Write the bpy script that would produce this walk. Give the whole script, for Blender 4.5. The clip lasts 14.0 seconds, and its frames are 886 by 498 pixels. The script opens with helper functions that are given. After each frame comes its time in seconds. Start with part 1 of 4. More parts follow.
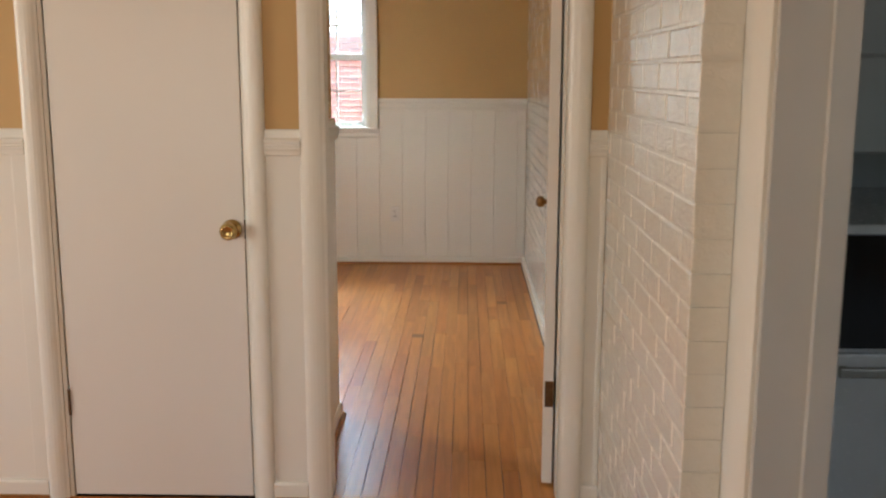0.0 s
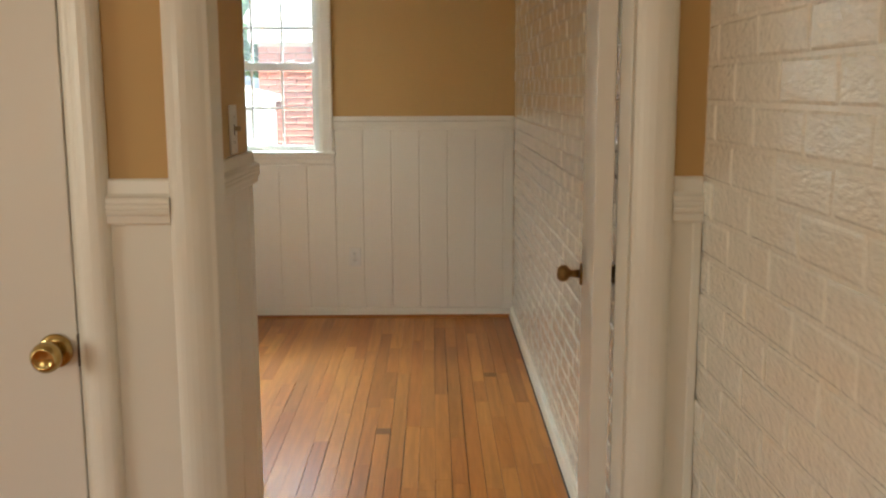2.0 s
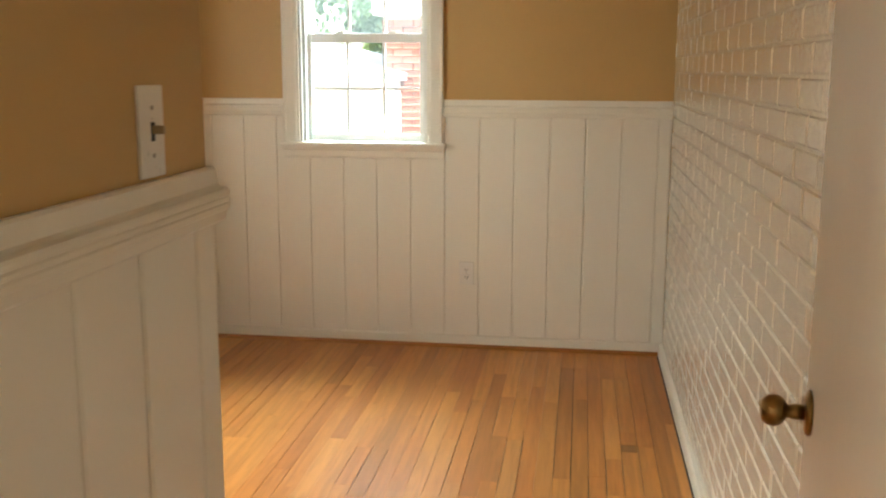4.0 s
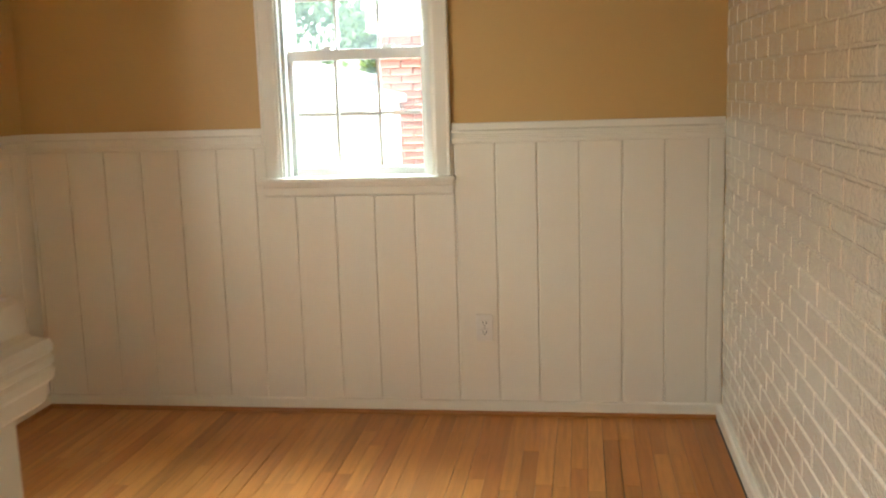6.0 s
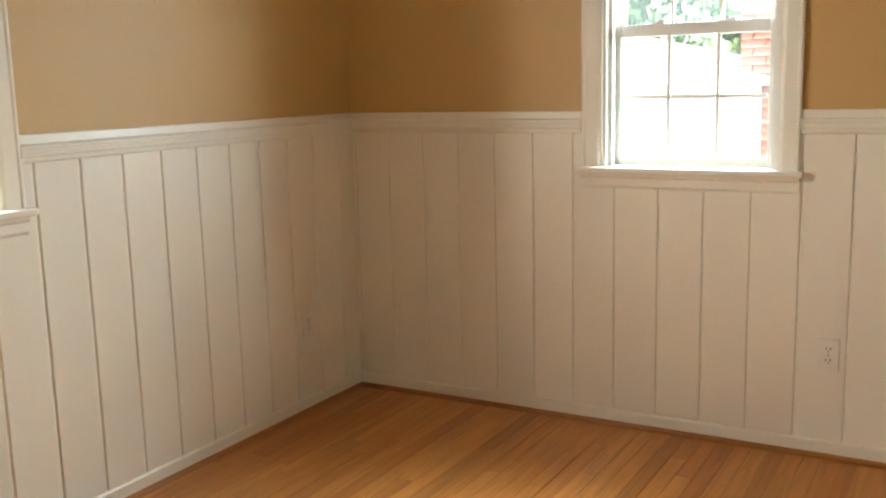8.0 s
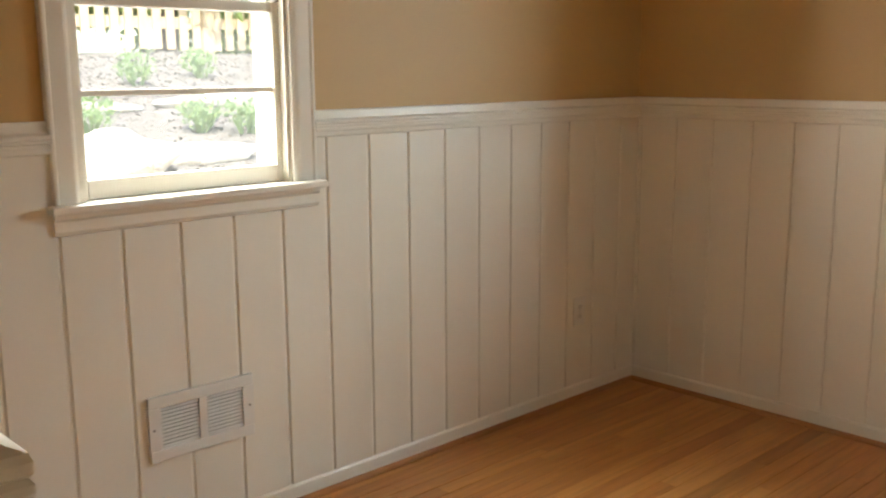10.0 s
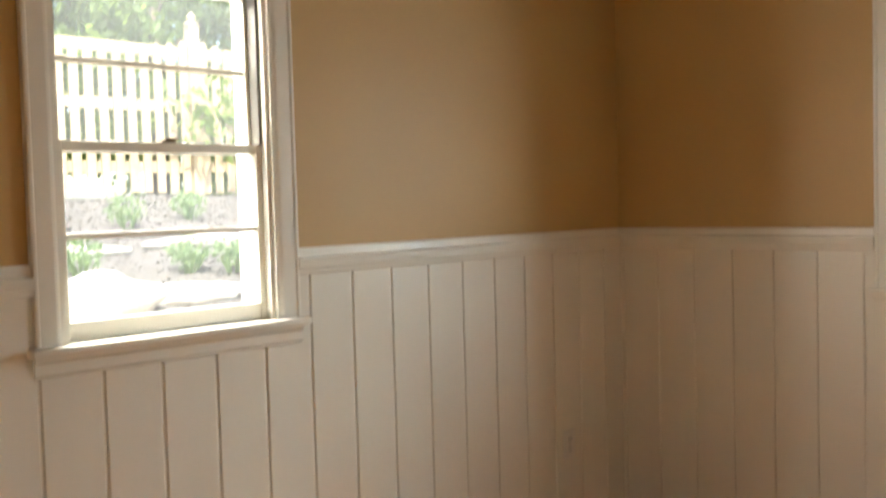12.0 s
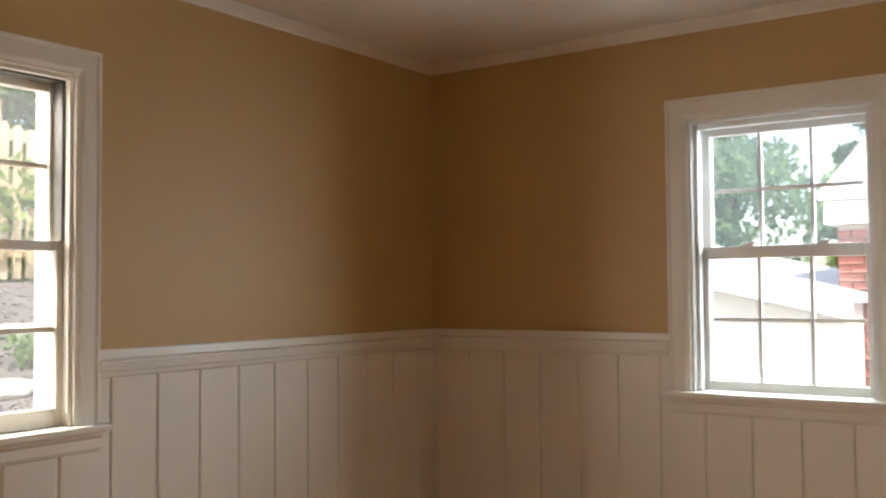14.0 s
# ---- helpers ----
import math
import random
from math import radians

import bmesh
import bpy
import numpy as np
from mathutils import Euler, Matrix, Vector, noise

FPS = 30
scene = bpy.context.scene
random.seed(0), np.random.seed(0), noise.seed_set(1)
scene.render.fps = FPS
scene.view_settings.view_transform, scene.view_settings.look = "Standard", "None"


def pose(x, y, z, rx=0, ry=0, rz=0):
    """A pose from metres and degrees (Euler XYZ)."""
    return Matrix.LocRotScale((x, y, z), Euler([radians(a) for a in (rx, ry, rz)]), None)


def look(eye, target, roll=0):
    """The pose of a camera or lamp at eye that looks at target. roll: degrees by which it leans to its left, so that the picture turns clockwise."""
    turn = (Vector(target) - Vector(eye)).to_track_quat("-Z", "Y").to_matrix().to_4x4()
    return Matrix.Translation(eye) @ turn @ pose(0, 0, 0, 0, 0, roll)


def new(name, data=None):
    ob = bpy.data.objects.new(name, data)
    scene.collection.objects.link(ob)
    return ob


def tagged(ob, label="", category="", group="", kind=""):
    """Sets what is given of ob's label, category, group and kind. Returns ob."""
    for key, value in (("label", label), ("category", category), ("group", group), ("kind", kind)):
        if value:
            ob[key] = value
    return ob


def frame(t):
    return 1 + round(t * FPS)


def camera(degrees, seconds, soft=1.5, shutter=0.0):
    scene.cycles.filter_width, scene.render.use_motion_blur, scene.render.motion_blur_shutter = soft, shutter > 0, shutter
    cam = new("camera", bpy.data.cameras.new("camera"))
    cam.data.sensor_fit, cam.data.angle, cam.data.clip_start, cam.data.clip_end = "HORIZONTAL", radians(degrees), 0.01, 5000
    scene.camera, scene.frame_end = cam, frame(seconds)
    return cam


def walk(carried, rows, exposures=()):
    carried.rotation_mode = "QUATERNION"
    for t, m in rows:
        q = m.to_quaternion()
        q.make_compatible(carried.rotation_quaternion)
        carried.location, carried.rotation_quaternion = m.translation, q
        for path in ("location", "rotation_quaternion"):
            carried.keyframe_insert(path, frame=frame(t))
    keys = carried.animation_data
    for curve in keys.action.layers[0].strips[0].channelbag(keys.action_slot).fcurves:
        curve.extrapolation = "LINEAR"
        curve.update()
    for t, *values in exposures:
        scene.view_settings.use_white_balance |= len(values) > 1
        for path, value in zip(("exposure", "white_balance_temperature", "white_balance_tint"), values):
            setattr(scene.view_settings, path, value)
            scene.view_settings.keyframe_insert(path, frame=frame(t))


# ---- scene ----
cam = camera(49.2, 14.0, soft=2.1, shutter=0.4)
PATH = [
    (0, (-0.434, -7.073, 1.386), (-0.481, -5.105, 1.032), 0.1),
    (0.5, (-0.462, -6.802, 1.37), (-0.557, -4.836, 1.02), -0.5),
    (1, (-0.473, -6.454, 1.383), (-0.6, -4.485, 1.053), 0.2),
    (1.5, (-0.511, -6.106, 1.393), (-0.451, -4.135, 1.064), -1.9),
    (2, (-0.481, -5.794, 1.374), (-0.462, -3.821, 1.049), -0.2),
    (2.5, (-0.439, -5.481, 1.371), (-0.558, -3.52, 0.992), -0.4),
    (3, (-0.46, -5.163, 1.366), (-0.535, -3.198, 1.0), -1.2),
    (3.5, (-0.44, -4.894, 1.357), (-0.533, -2.928, 1.002), -0.8),
    (4, (-0.416, -4.644, 1.36), (-0.693, -2.697, 0.996), 0.2),
    (4.2, (-0.41, -4.538, 1.347), (-0.688, -2.592, 0.982), -0.2),
    (6.3, (-0.558, -3.799, 1.356), (-0.835, -1.844, 1.034), -2.2),
    (6.5, (-0.544, -3.725, 1.334), (-0.788, -1.768, 1.003), -2.0),
    (7, (-0.539, -3.648, 1.289), (-1.013, -1.726, 1.004), -1.1),
    (7.5, (-0.47, -3.586, 1.315), (-1.253, -1.766, 1.04), -1.5),
    (8, (-0.505, -3.491, 1.338), (-1.481, -1.779, 1.0), -1.4),
    (8.5, (-0.491, -3.465, 1.343), (-1.478, -1.757, 1.011), -1.5),
    (9, (-0.546, -3.437, 1.342), (-1.712, -1.853, 0.982), -0.6),
    (11.3, (-0.527, -3.396, 1.346), (-2.034, -2.125, 1.009), -0.8),
    (11.5, (-0.54, -3.393, 1.34), (-2.03, -2.098, 1.016), -0.9),
    (12, (-0.512, -3.4, 1.342), (-1.947, -2.009, 1.249), -1.6),
    (12.5, (-0.508, -3.42, 1.401), (-1.94, -2.028, 1.501), -1.5),
    (13, (-0.47, -3.403, 1.396), (-1.888, -1.999, 1.528), -1.3),
    (13.5, (-0.484, -3.404, 1.392), (-1.765, -1.871, 1.493), -0.7),
    (14, (-0.507, -3.397, 1.386), (-1.653, -1.759, 1.47), -0.5),
]
walk(cam, [(t, look(eye, target, roll)) for t, eye, target, roll in PATH],
     exposures=[(0, 2.86, 6050, 5), (1, 2.76, 6300, 3), (2.5, 2.60, 6750, 0), (3.5, 2.70, 6900, 0), (4.2, 3.00, 6900, 0), (6.3, 3.00, 6800, -1), (7.2, 2.98, 6850, 1), (8, 3.00, 6950, 3), (9, 2.66, 6950, 5), (11.4, 2.62, 6850, 4), (12.5, 2.44, 6950, 7), (13.2, 2.24, 6950, 10), (14, 2.00, 6950, 12)])

# ---- light ----
world = bpy.data.worlds.new("daylight")
scene.world = world
world.use_nodes = True
wn = world.node_tree.nodes
wl = world.node_tree.links
for n in list(wn):
    wn.remove(n)
sky = wn.new("ShaderNodeTexSky")
sky.sky_type = "NISHITA"
sky.sun_disc = False
sky.sun_elevation = radians(58)
sky.sun_rotation = radians(125)
sky.dust_density = 2.5
sky_bg = wn.new("ShaderNodeBackground")
sky_bg.inputs["Strength"].default_value = 0.15
sky_out = wn.new("ShaderNodeOutputWorld")
wl.new(sky.outputs[0], sky_bg.inputs["Color"])
wl.new(sky_bg.outputs[0], sky_out.inputs["Surface"])

sun_data = bpy.data.lights.new("sun", "SUN")
sun_data.energy = 3.5
sun_data.angle = radians(0.6)
sun_data.color = (1.0, 0.95, 0.87)
sun = new("sun", sun_data)
sun.matrix_world = look((6, -5, 12), (0, 0, 0))


def skylight(eye, target, width, height, watts, color=(0.97, 0.98, 1.0)):
    """Area lamp standing in for the daylight that falls in through one window opening."""
    data = bpy.data.lights.new("skylight", "AREA")
    data.shape, data.size, data.size_y, data.energy, data.color = "RECTANGLE", width, height, watts, color
    ob = new("skylight", data)
    ob.matrix_world = look(eye, target)


SKY = (0.75, 0.895, 1.0)
BANK = (0.97, 0.96, 0.94)   # tinted by the sunlit bank and fence
skylight((-1.45, 1.10, 2.66), (-1.45, -1.5, 1.3), 1.7, 0.8, 57, SKY)    # window 1, sky above
skylight((-0.42, 1.15, 1.75), (-2.7, -1.2, 1.0), 1.1, 1.2, 22, SKY)     # window 1, added low lamp from the east to brighten the west wall
skylight((-4.00, -1.9, 2.66), (-1.5, -1.7, 1.3), 1.7, 0.8, 68, BANK)     # window 2, sky above
skylight((-4.05, -3.35, 1.75), (-1.8, -0.8, 1.1), 1.0, 1.2, 22, BANK)    # window 2, added low lamp from the south to brighten the north wall
# warm tint put into the hall lamps, not the colour of the sky
HALL_WARM = (1.0, 0.88, 0.74)
skylight((-4.35, -5.8, 1.4), (-2.0, -5.5, 1.2), 1.1, 1.1, 5.2, HALL_WARM)    # hall window, west
skylight((-2.4, -8.25, 1.4), (-2.2, -5.0, 1.2), 0.9, 1.1, 2.6, HALL_WARM)    # added lamp at an invented, unseen south hall window
skylight((1.9, -8.25, 1.5), (1.5, -5.0, 1.2), 1.3, 1.1, 0.6)          # added lamp at an invented, unseen kitchen window


# ---- materials ----
def mat(name, color, rough=0.5, metal=0.0, color2=None, scale=8.0, fine=120.0, bump=0.05, spread=0.5,
        stretch=(1, 1, 1), coat=0.0, rand=0.0, rough_var=0.08, bump_dist=0.002):
    m = bpy.data.materials.new(name)
    m.use_nodes = True
    nt = m.node_tree
    b = nt.nodes["Principled BSDF"]
    b.inputs["Metallic"].default_value = metal
    b.inputs["Coat Weight"].default_value = coat
    b.inputs["Coat Roughness"].default_value = 0.15
    tc = nt.nodes.new("ShaderNodeTexCoord")
    mp = nt.nodes.new("ShaderNodeMapping")
    mp.inputs["Scale"].default_value = stretch
    if rand:
        seed = nt.nodes.new("ShaderNodeObjectInfo")
        shift = nt.nodes.new("ShaderNodeVectorMath")
        shift.operation = "MULTIPLY_ADD"
        shift.inputs[1].default_value = (31, 47, 23)
        nt.links.new(seed.outputs["Random"], shift.inputs[0])
        nt.links.new(tc.outputs["Object"], shift.inputs[2])
        nt.links.new(shift.outputs[0], mp.inputs["Vector"])
    else:
        nt.links.new(tc.outputs["Object"], mp.inputs["Vector"])
    big = nt.nodes.new("ShaderNodeTexNoise")
    big.inputs["Scale"].default_value = scale
    big.inputs["Detail"].default_value = 4
    small = nt.nodes.new("ShaderNodeTexNoise")
    small.inputs["Scale"].default_value = fine
    small.inputs["Detail"].default_value = 3
    nt.links.new(mp.outputs[0], big.inputs["Vector"])
    nt.links.new(mp.outputs[0], small.inputs["Vector"])
    mix = nt.nodes.new("ShaderNodeMix")
    mix.data_type = "RGBA"
    c2 = color2 or tuple(c * 0.9 for c in color)
    mix.inputs["A"].default_value = (*color, 1)
    mix.inputs["B"].default_value = (*c2, 1)
    ramp = nt.nodes.new("ShaderNodeMapRange")
    ramp.inputs["From Min"].default_value = 0.5 - spread / 2
    ramp.inputs["From Max"].default_value = 0.5 + spread / 2
    nt.links.new(big.outputs["Fac"], ramp.inputs["Value"])
    nt.links.new(ramp.outputs[0], mix.inputs["Factor"])
    last = mix.outputs["Result"]
    if rand:
        oi = nt.nodes.new("ShaderNodeObjectInfo")
        hsv = nt.nodes.new("ShaderNodeHueSaturation")
        mr = nt.nodes.new("ShaderNodeMapRange")
        mr.inputs["To Min"].default_value = 1 - rand
        mr.inputs["To Max"].default_value = 1 + rand
        nt.links.new(oi.outputs["Random"], mr.inputs["Value"])
        nt.links.new(mr.outputs[0], hsv.inputs["Value"])
        nt.links.new(last, hsv.inputs["Color"])
        last = hsv.outputs[0]
    nt.links.new(last, b.inputs["Base Color"])
    rr = nt.nodes.new("ShaderNodeMapRange")
    rr.inputs["To Min"].default_value = max(0.02, rough - rough_var)
    rr.inputs["To Max"].default_value = min(1, rough + rough_var)
    nt.links.new(small.outputs["Fac"], rr.inputs["Value"])
    nt.links.new(rr.outputs[0], b.inputs["Roughness"])
    if bump:
        add = nt.nodes.new("ShaderNodeMath")
        add.operation = "ADD"
        nt.links.new(big.outputs["Fac"], add.inputs[0])
        nt.links.new(small.outputs["Fac"], add.inputs[1])
        bp = nt.nodes.new("ShaderNodeBump")
        bp.inputs["Strength"].default_value = bump
        bp.inputs["Distance"].default_value = bump_dist
        nt.links.new(add.outputs[0], bp.inputs["Height"])
        nt.links.new(bp.outputs[0], b.inputs["Normal"])
        nt.links.new(bp.outputs[0], b.inputs["Coat Normal"])
    return m


M_TAN = mat("tan_wall_paint", (0.56, 0.365, 0.145), 0.5, color2=(0.54, 0.345, 0.132), scale=1.5, fine=260, bump=0.12)
M_WHITE = mat("white_trim_paint", (0.81, 0.775, 0.69), 0.30, rough_var=0.03, color2=(0.77, 0.735, 0.645), scale=3, fine=70, bump=0.08)
M_BOARD = mat("white_panel_paint", (0.81, 0.775, 0.69), 0.30, color2=(0.78, 0.74, 0.65), scale=2.5, fine=60,
              bump=0.03, stretch=(1, 1, 0.3), rand=0.012, rough_var=0.015)
M_DOOR = mat("cream_door_paint", (0.78, 0.74, 0.67), 0.36, color2=(0.75, 0.705, 0.63), scale=2, fine=50, bump=0.08,
             stretch=(1, 1, 0.3))
M_CEIL = mat("ceiling_paint", (0.84, 0.82, 0.77), 0.8, color2=(0.77, 0.745, 0.69), scale=2, fine=200, bump=0.1)
M_BRICKW = mat("white_painted_brick", (0.80, 0.765, 0.675), 0.12, color2=(0.77, 0.735, 0.64), scale=65, fine=150,
               bump=0.42, rand=0.012, bump_dist=0.005, rough_var=0.04, coat=0.9, stretch=(1, 0.5, 1))
M_MORTW = mat("white_painted_mortar", (0.79, 0.755, 0.665), 0.16, coat=0.6, color2=(0.75, 0.71, 0.62), scale=20, fine=90, bump=0.5,
              bump_dist=0.004)
M_BRASS = mat("aged_brass", (0.55, 0.42, 0.18), 0.24, metal=1.0, color2=(0.40, 0.26, 0.09), scale=40, fine=200, bump=0.03)
M_KNOB = mat("darkened_brass", (0.36, 0.23, 0.09), 0.3, metal=1.0, color2=(0.20, 0.12, 0.05), scale=50, fine=200, bump=0.04)
M_BRONZE = mat("tarnished_bronze", (0.22, 0.15, 0.08), 0.38, metal=1.0, color2=(0.12, 0.08, 0.05), scale=60, fine=200, bump=0.05)
# metal of the side tracks, also the dark of the shaded head strip
M_TRACK_SHADE = mat("dark_window_track", (0.17, 0.15, 0.125), 0.5, metal=0.2, color2=(0.10, 0.09, 0.075), scale=15, fine=80, bump=0.05)
M_STEEL = mat("grey_metal", (0.42, 0.40, 0.36), 0.42, metal=0.6, color2=(0.30, 0.28, 0.25), scale=15, fine=80, bump=0.05)
M_PLASTIC = mat("white_plastic", (0.80, 0.78, 0.73), 0.3, scale=5, fine=80, bump=0.01)
M_TOGGLE = mat("brown_toggle", (0.38, 0.29, 0.17), 0.35, scale=30, fine=80, bump=0.02)
M_DARK = mat("dark_slot", (0.03, 0.028, 0.025), 0.6, scale=30, fine=80, bump=0.0)
M_SHOE = mat("stained_shoe_moulding", (0.40, 0.165, 0.042), 0.32, color2=(0.31, 0.12, 0.03), scale=12, fine=90, bump=0.1,
             stretch=(1, 1, 6))
M_GRILLE = mat("white_enamel_metal", (0.78, 0.76, 0.71), 0.35, scale=10, fine=100, bump=0.02)
M_VINYL = mat("white_vinyl_window", (0.82, 0.81, 0.78), 0.3, scale=6, fine=90, bump=0.02)
M_APPL = mat("white_appliance", (0.75, 0.76, 0.76), 0.25, scale=4, fine=60, bump=0.0)
M_BLACK = mat("black_oven_glass", (0.012, 0.012, 0.013), 0.12, scale=4, fine=60, bump=0.0)
M_KITCHEN = mat("grey_cabinet_paint", (0.40, 0.43, 0.43), 0.4, scale=3, fine=80, bump=0.03)


def wood_floor(name="oak_strip", k=1.0):
    m = bpy.data.materials.new(name)
    m.use_nodes = True
    nt = m.node_tree
    N, L = nt.nodes.new, nt.links.new
    b = nt.nodes["Principled BSDF"]
    tc = N("ShaderNodeTexCoord")
    oi = N("ShaderNodeObjectInfo")
    off = N("ShaderNodeVectorMath")
    off.operation = "MULTIPLY_ADD"
    off.inputs[1].default_value = (37, 53, 19)
    L(oi.outputs["Random"], off.inputs[0])
    L(tc.outputs["Object"], off.inputs[2])
    mp = N("ShaderNodeMapping")
    mp.inputs["Scale"].default_value = (1, 0.07, 1)
    L(off.outputs[0], mp.inputs["Vector"])
    grain = N("ShaderNodeTexNoise")
    grain.inputs["Scale"].default_value = 75
    grain.inputs["Detail"].default_value = 5
    grain.inputs["Distortion"].default_value = 0.6
    L(mp.outputs[0], grain.inputs["Vector"])
    rings = N("ShaderNodeTexWave")
    rings.wave_type = "BANDS"
    rings.bands_direction = "X"
    rings.inputs["Scale"].default_value = 4.5
    rings.inputs["Distortion"].default_value = 11
    rings.inputs["Detail"].default_value = 2
    rings.inputs["Detail Scale"].default_value = 3.0
    L(mp.outputs[0], rings.inputs["Vector"])
    stain = N("ShaderNodeTexNoise")
    stain.inputs["Scale"].default_value = 14
    stain.inputs["Detail"].default_value = 4
    L(mp.outputs[0], stain.inputs["Vector"])
    tone = N("ShaderNodeValToRGB")
    el = tone.color_ramp.elements
    el[0].position, el[0].color = 0.0, (0.40, 0.145, 0.023, 1)
    el[1].position, el[1].color = 1.0, (0.575, 0.255, 0.046, 1)
    e = el.new(0.12)
    e.color = (0.465, 0.18, 0.029, 1)
    e = el.new(0.7)
    e.color = (0.51, 0.215, 0.036, 1)
    for e in el:
        e.color = (e.color[0] * k * 1.03, e.color[1] * k * 1.02, e.color[2] * k * 1.60, 1)
    L(oi.outputs["Random"], tone.inputs["Fac"])
    dark = N("ShaderNodeMix")
    dark.data_type = "RGBA"
    dark.blend_type = "MULTIPLY"
    gr = N("ShaderNodeMapRange")
    gr.inputs["From Min"].default_value, gr.inputs["From Max"].default_value = 0.35, 0.7
    gr.inputs["To Min"].default_value, gr.inputs["To Max"].default_value = 0.84, 1.06
    gm = N("ShaderNodeMath")
    gm.operation = "MULTIPLY_ADD"
    gm.inputs[1].default_value = 0.24
    L(rings.outputs["Fac"], gm.inputs[0])
    gs = N("ShaderNodeMath")
    gs.operation = "MULTIPLY"
    gs.inputs[1].default_value = 0.84
    L(grain.outputs["Fac"], gs.inputs[0])
    L(gs.outputs[0], gm.inputs[2])
    L(gm.outputs[0], gr.inputs["Value"])
    dark.inputs["Factor"].default_value = 1.0
    L(tone.outputs[0], dark.inputs["A"])
    L(gr.outputs[0], dark.inputs["B"])
    st = N("ShaderNodeMix")
    st.data_type = "RGBA"
    st.blend_type = "MULTIPLY"
    sr = N("ShaderNodeMapRange")
    sr.inputs["From Min"].default_value, sr.inputs["From Max"].default_value = 0.25, 0.75
    sr.inputs["To Min"].default_value, sr.inputs["To Max"].default_value = 0.965, 1.02
    L(stain.outputs["Fac"], sr.inputs["Value"])
    st.inputs["Factor"].default_value = 1.0
    L(dark.outputs["Result"], st.inputs["A"])
    L(sr.outputs[0], st.inputs["B"])
    L(st.outputs["Result"], b.inputs["Base Color"])
    ro = N("ShaderNodeMapRange")
    ro.inputs["To Min"].default_value, ro.inputs["To Max"].default_value = 0.27, 0.36
    L(stain.outputs["Fac"], ro.inputs["Value"])
    L(ro.outputs[0], b.inputs["Roughness"])
    bp = N("ShaderNodeBump")
    bp.inputs["Strength"].default_value = 0.25
    bp.inputs["Distance"].default_value = 0.0004
    L(gm.outputs[0], bp.inputs["Height"])
    wave = N("ShaderNodeTexNoise")
    wave.inputs["Scale"].default_value = 22
    wave.inputs["Detail"].default_value = 2
    mw = N("ShaderNodeMapping")
    mw.inputs["Scale"].default_value = (1, 0.35, 1)
    L(off.outputs[0], mw.inputs["Vector"])
    L(mw.outputs[0], wave.inputs["Vector"])
    bw = N("ShaderNodeBump")
    bw.inputs["Strength"].default_value = 0.5
    bw.inputs["Distance"].default_value = 0.002
    L(wave.outputs["Fac"], bw.inputs["Height"])
    L(bp.outputs[0], bw.inputs["Normal"])
    L(bw.outputs[0], b.inputs["Normal"])
    L(bw.outputs[0], b.inputs["Coat Normal"])
    b.inputs["Specular IOR Level"].default_value = 0.20
    b.inputs["Coat Weight"].default_value = 0.04
    b.inputs["Coat Roughness"].default_value = 0.2
    return m


M_OAK = wood_floor()
M_OAKBROWN = wood_floor("brown_oak_strip", 0.80)
M_OAKDARK = wood_floor("burnt_oak_strip", 0.48)


def glass_mat():
    m = bpy.data.materials.new("window_glass")
    m.use_nodes = True
    nt = m.node_tree
    for n in list(nt.nodes):
        nt.nodes.remove(n)
    out = nt.nodes.new("ShaderNodeOutputMaterial")
    mix = nt.nodes.new("ShaderNodeMixShader")
    tr = nt.nodes.new("ShaderNodeBsdfTransparent")
    tr.inputs["Color"].default_value = (0.93, 0.95, 0.95, 1)
    gl = nt.nodes.new("ShaderNodeBsdfGlossy")
    gl.inputs["Roughness"].default_value = 0.03
    fr = nt.nodes.new("ShaderNodeFresnel")
    fr.inputs["IOR"].default_value = 1.5
    nt.links.new(fr.outputs[0], mix.inputs[0])
    nt.links.new(tr.outputs[0], mix.inputs[1])
    nt.links.new(gl.outputs[0], mix.inputs[2])
    # thin translucent layer adds the pale glare haze over the view outside
    veil = nt.nodes.new("ShaderNodeBsdfTranslucent")
    veil.inputs["Color"].default_value = (0.86, 0.9, 0.95, 1)
    veil_mix = nt.nodes.new("ShaderNodeMixShader")
    veil_mix.inputs[0].default_value = 0.015
    nt.links.new(mix.outputs[0], veil_mix.inputs[1])
    nt.links.new(veil.outputs[0], veil_mix.inputs[2])
    nt.links.new(veil_mix.outputs[0], out.inputs["Surface"])
    return m


M_GLASS = glass_mat()
M_FENCE = mat("new_pine", (0.43, 0.335, 0.22), 0.7, color2=(0.36, 0.27, 0.17), scale=6, fine=80, bump=0.2, stretch=(3, 3, 0.4), rand=0.1)
M_MULCH = mat("bark_mulch", (0.115, 0.103, 0.1), 0.95, color2=(0.08, 0.07, 0.067), scale=14, fine=45, bump=0.9, bump_dist=0.03)
M_CHIPS = mat("bark_chip", (0.135, 0.122, 0.115), 0.95, color2=(0.085, 0.075, 0.07), scale=30, fine=90, bump=0.3)
M_STONE = mat("pale_stone", (0.45, 0.435, 0.41), 0.85, color2=(0.34, 0.325, 0.30), scale=5, fine=50, bump=0.6, bump_dist=0.02)


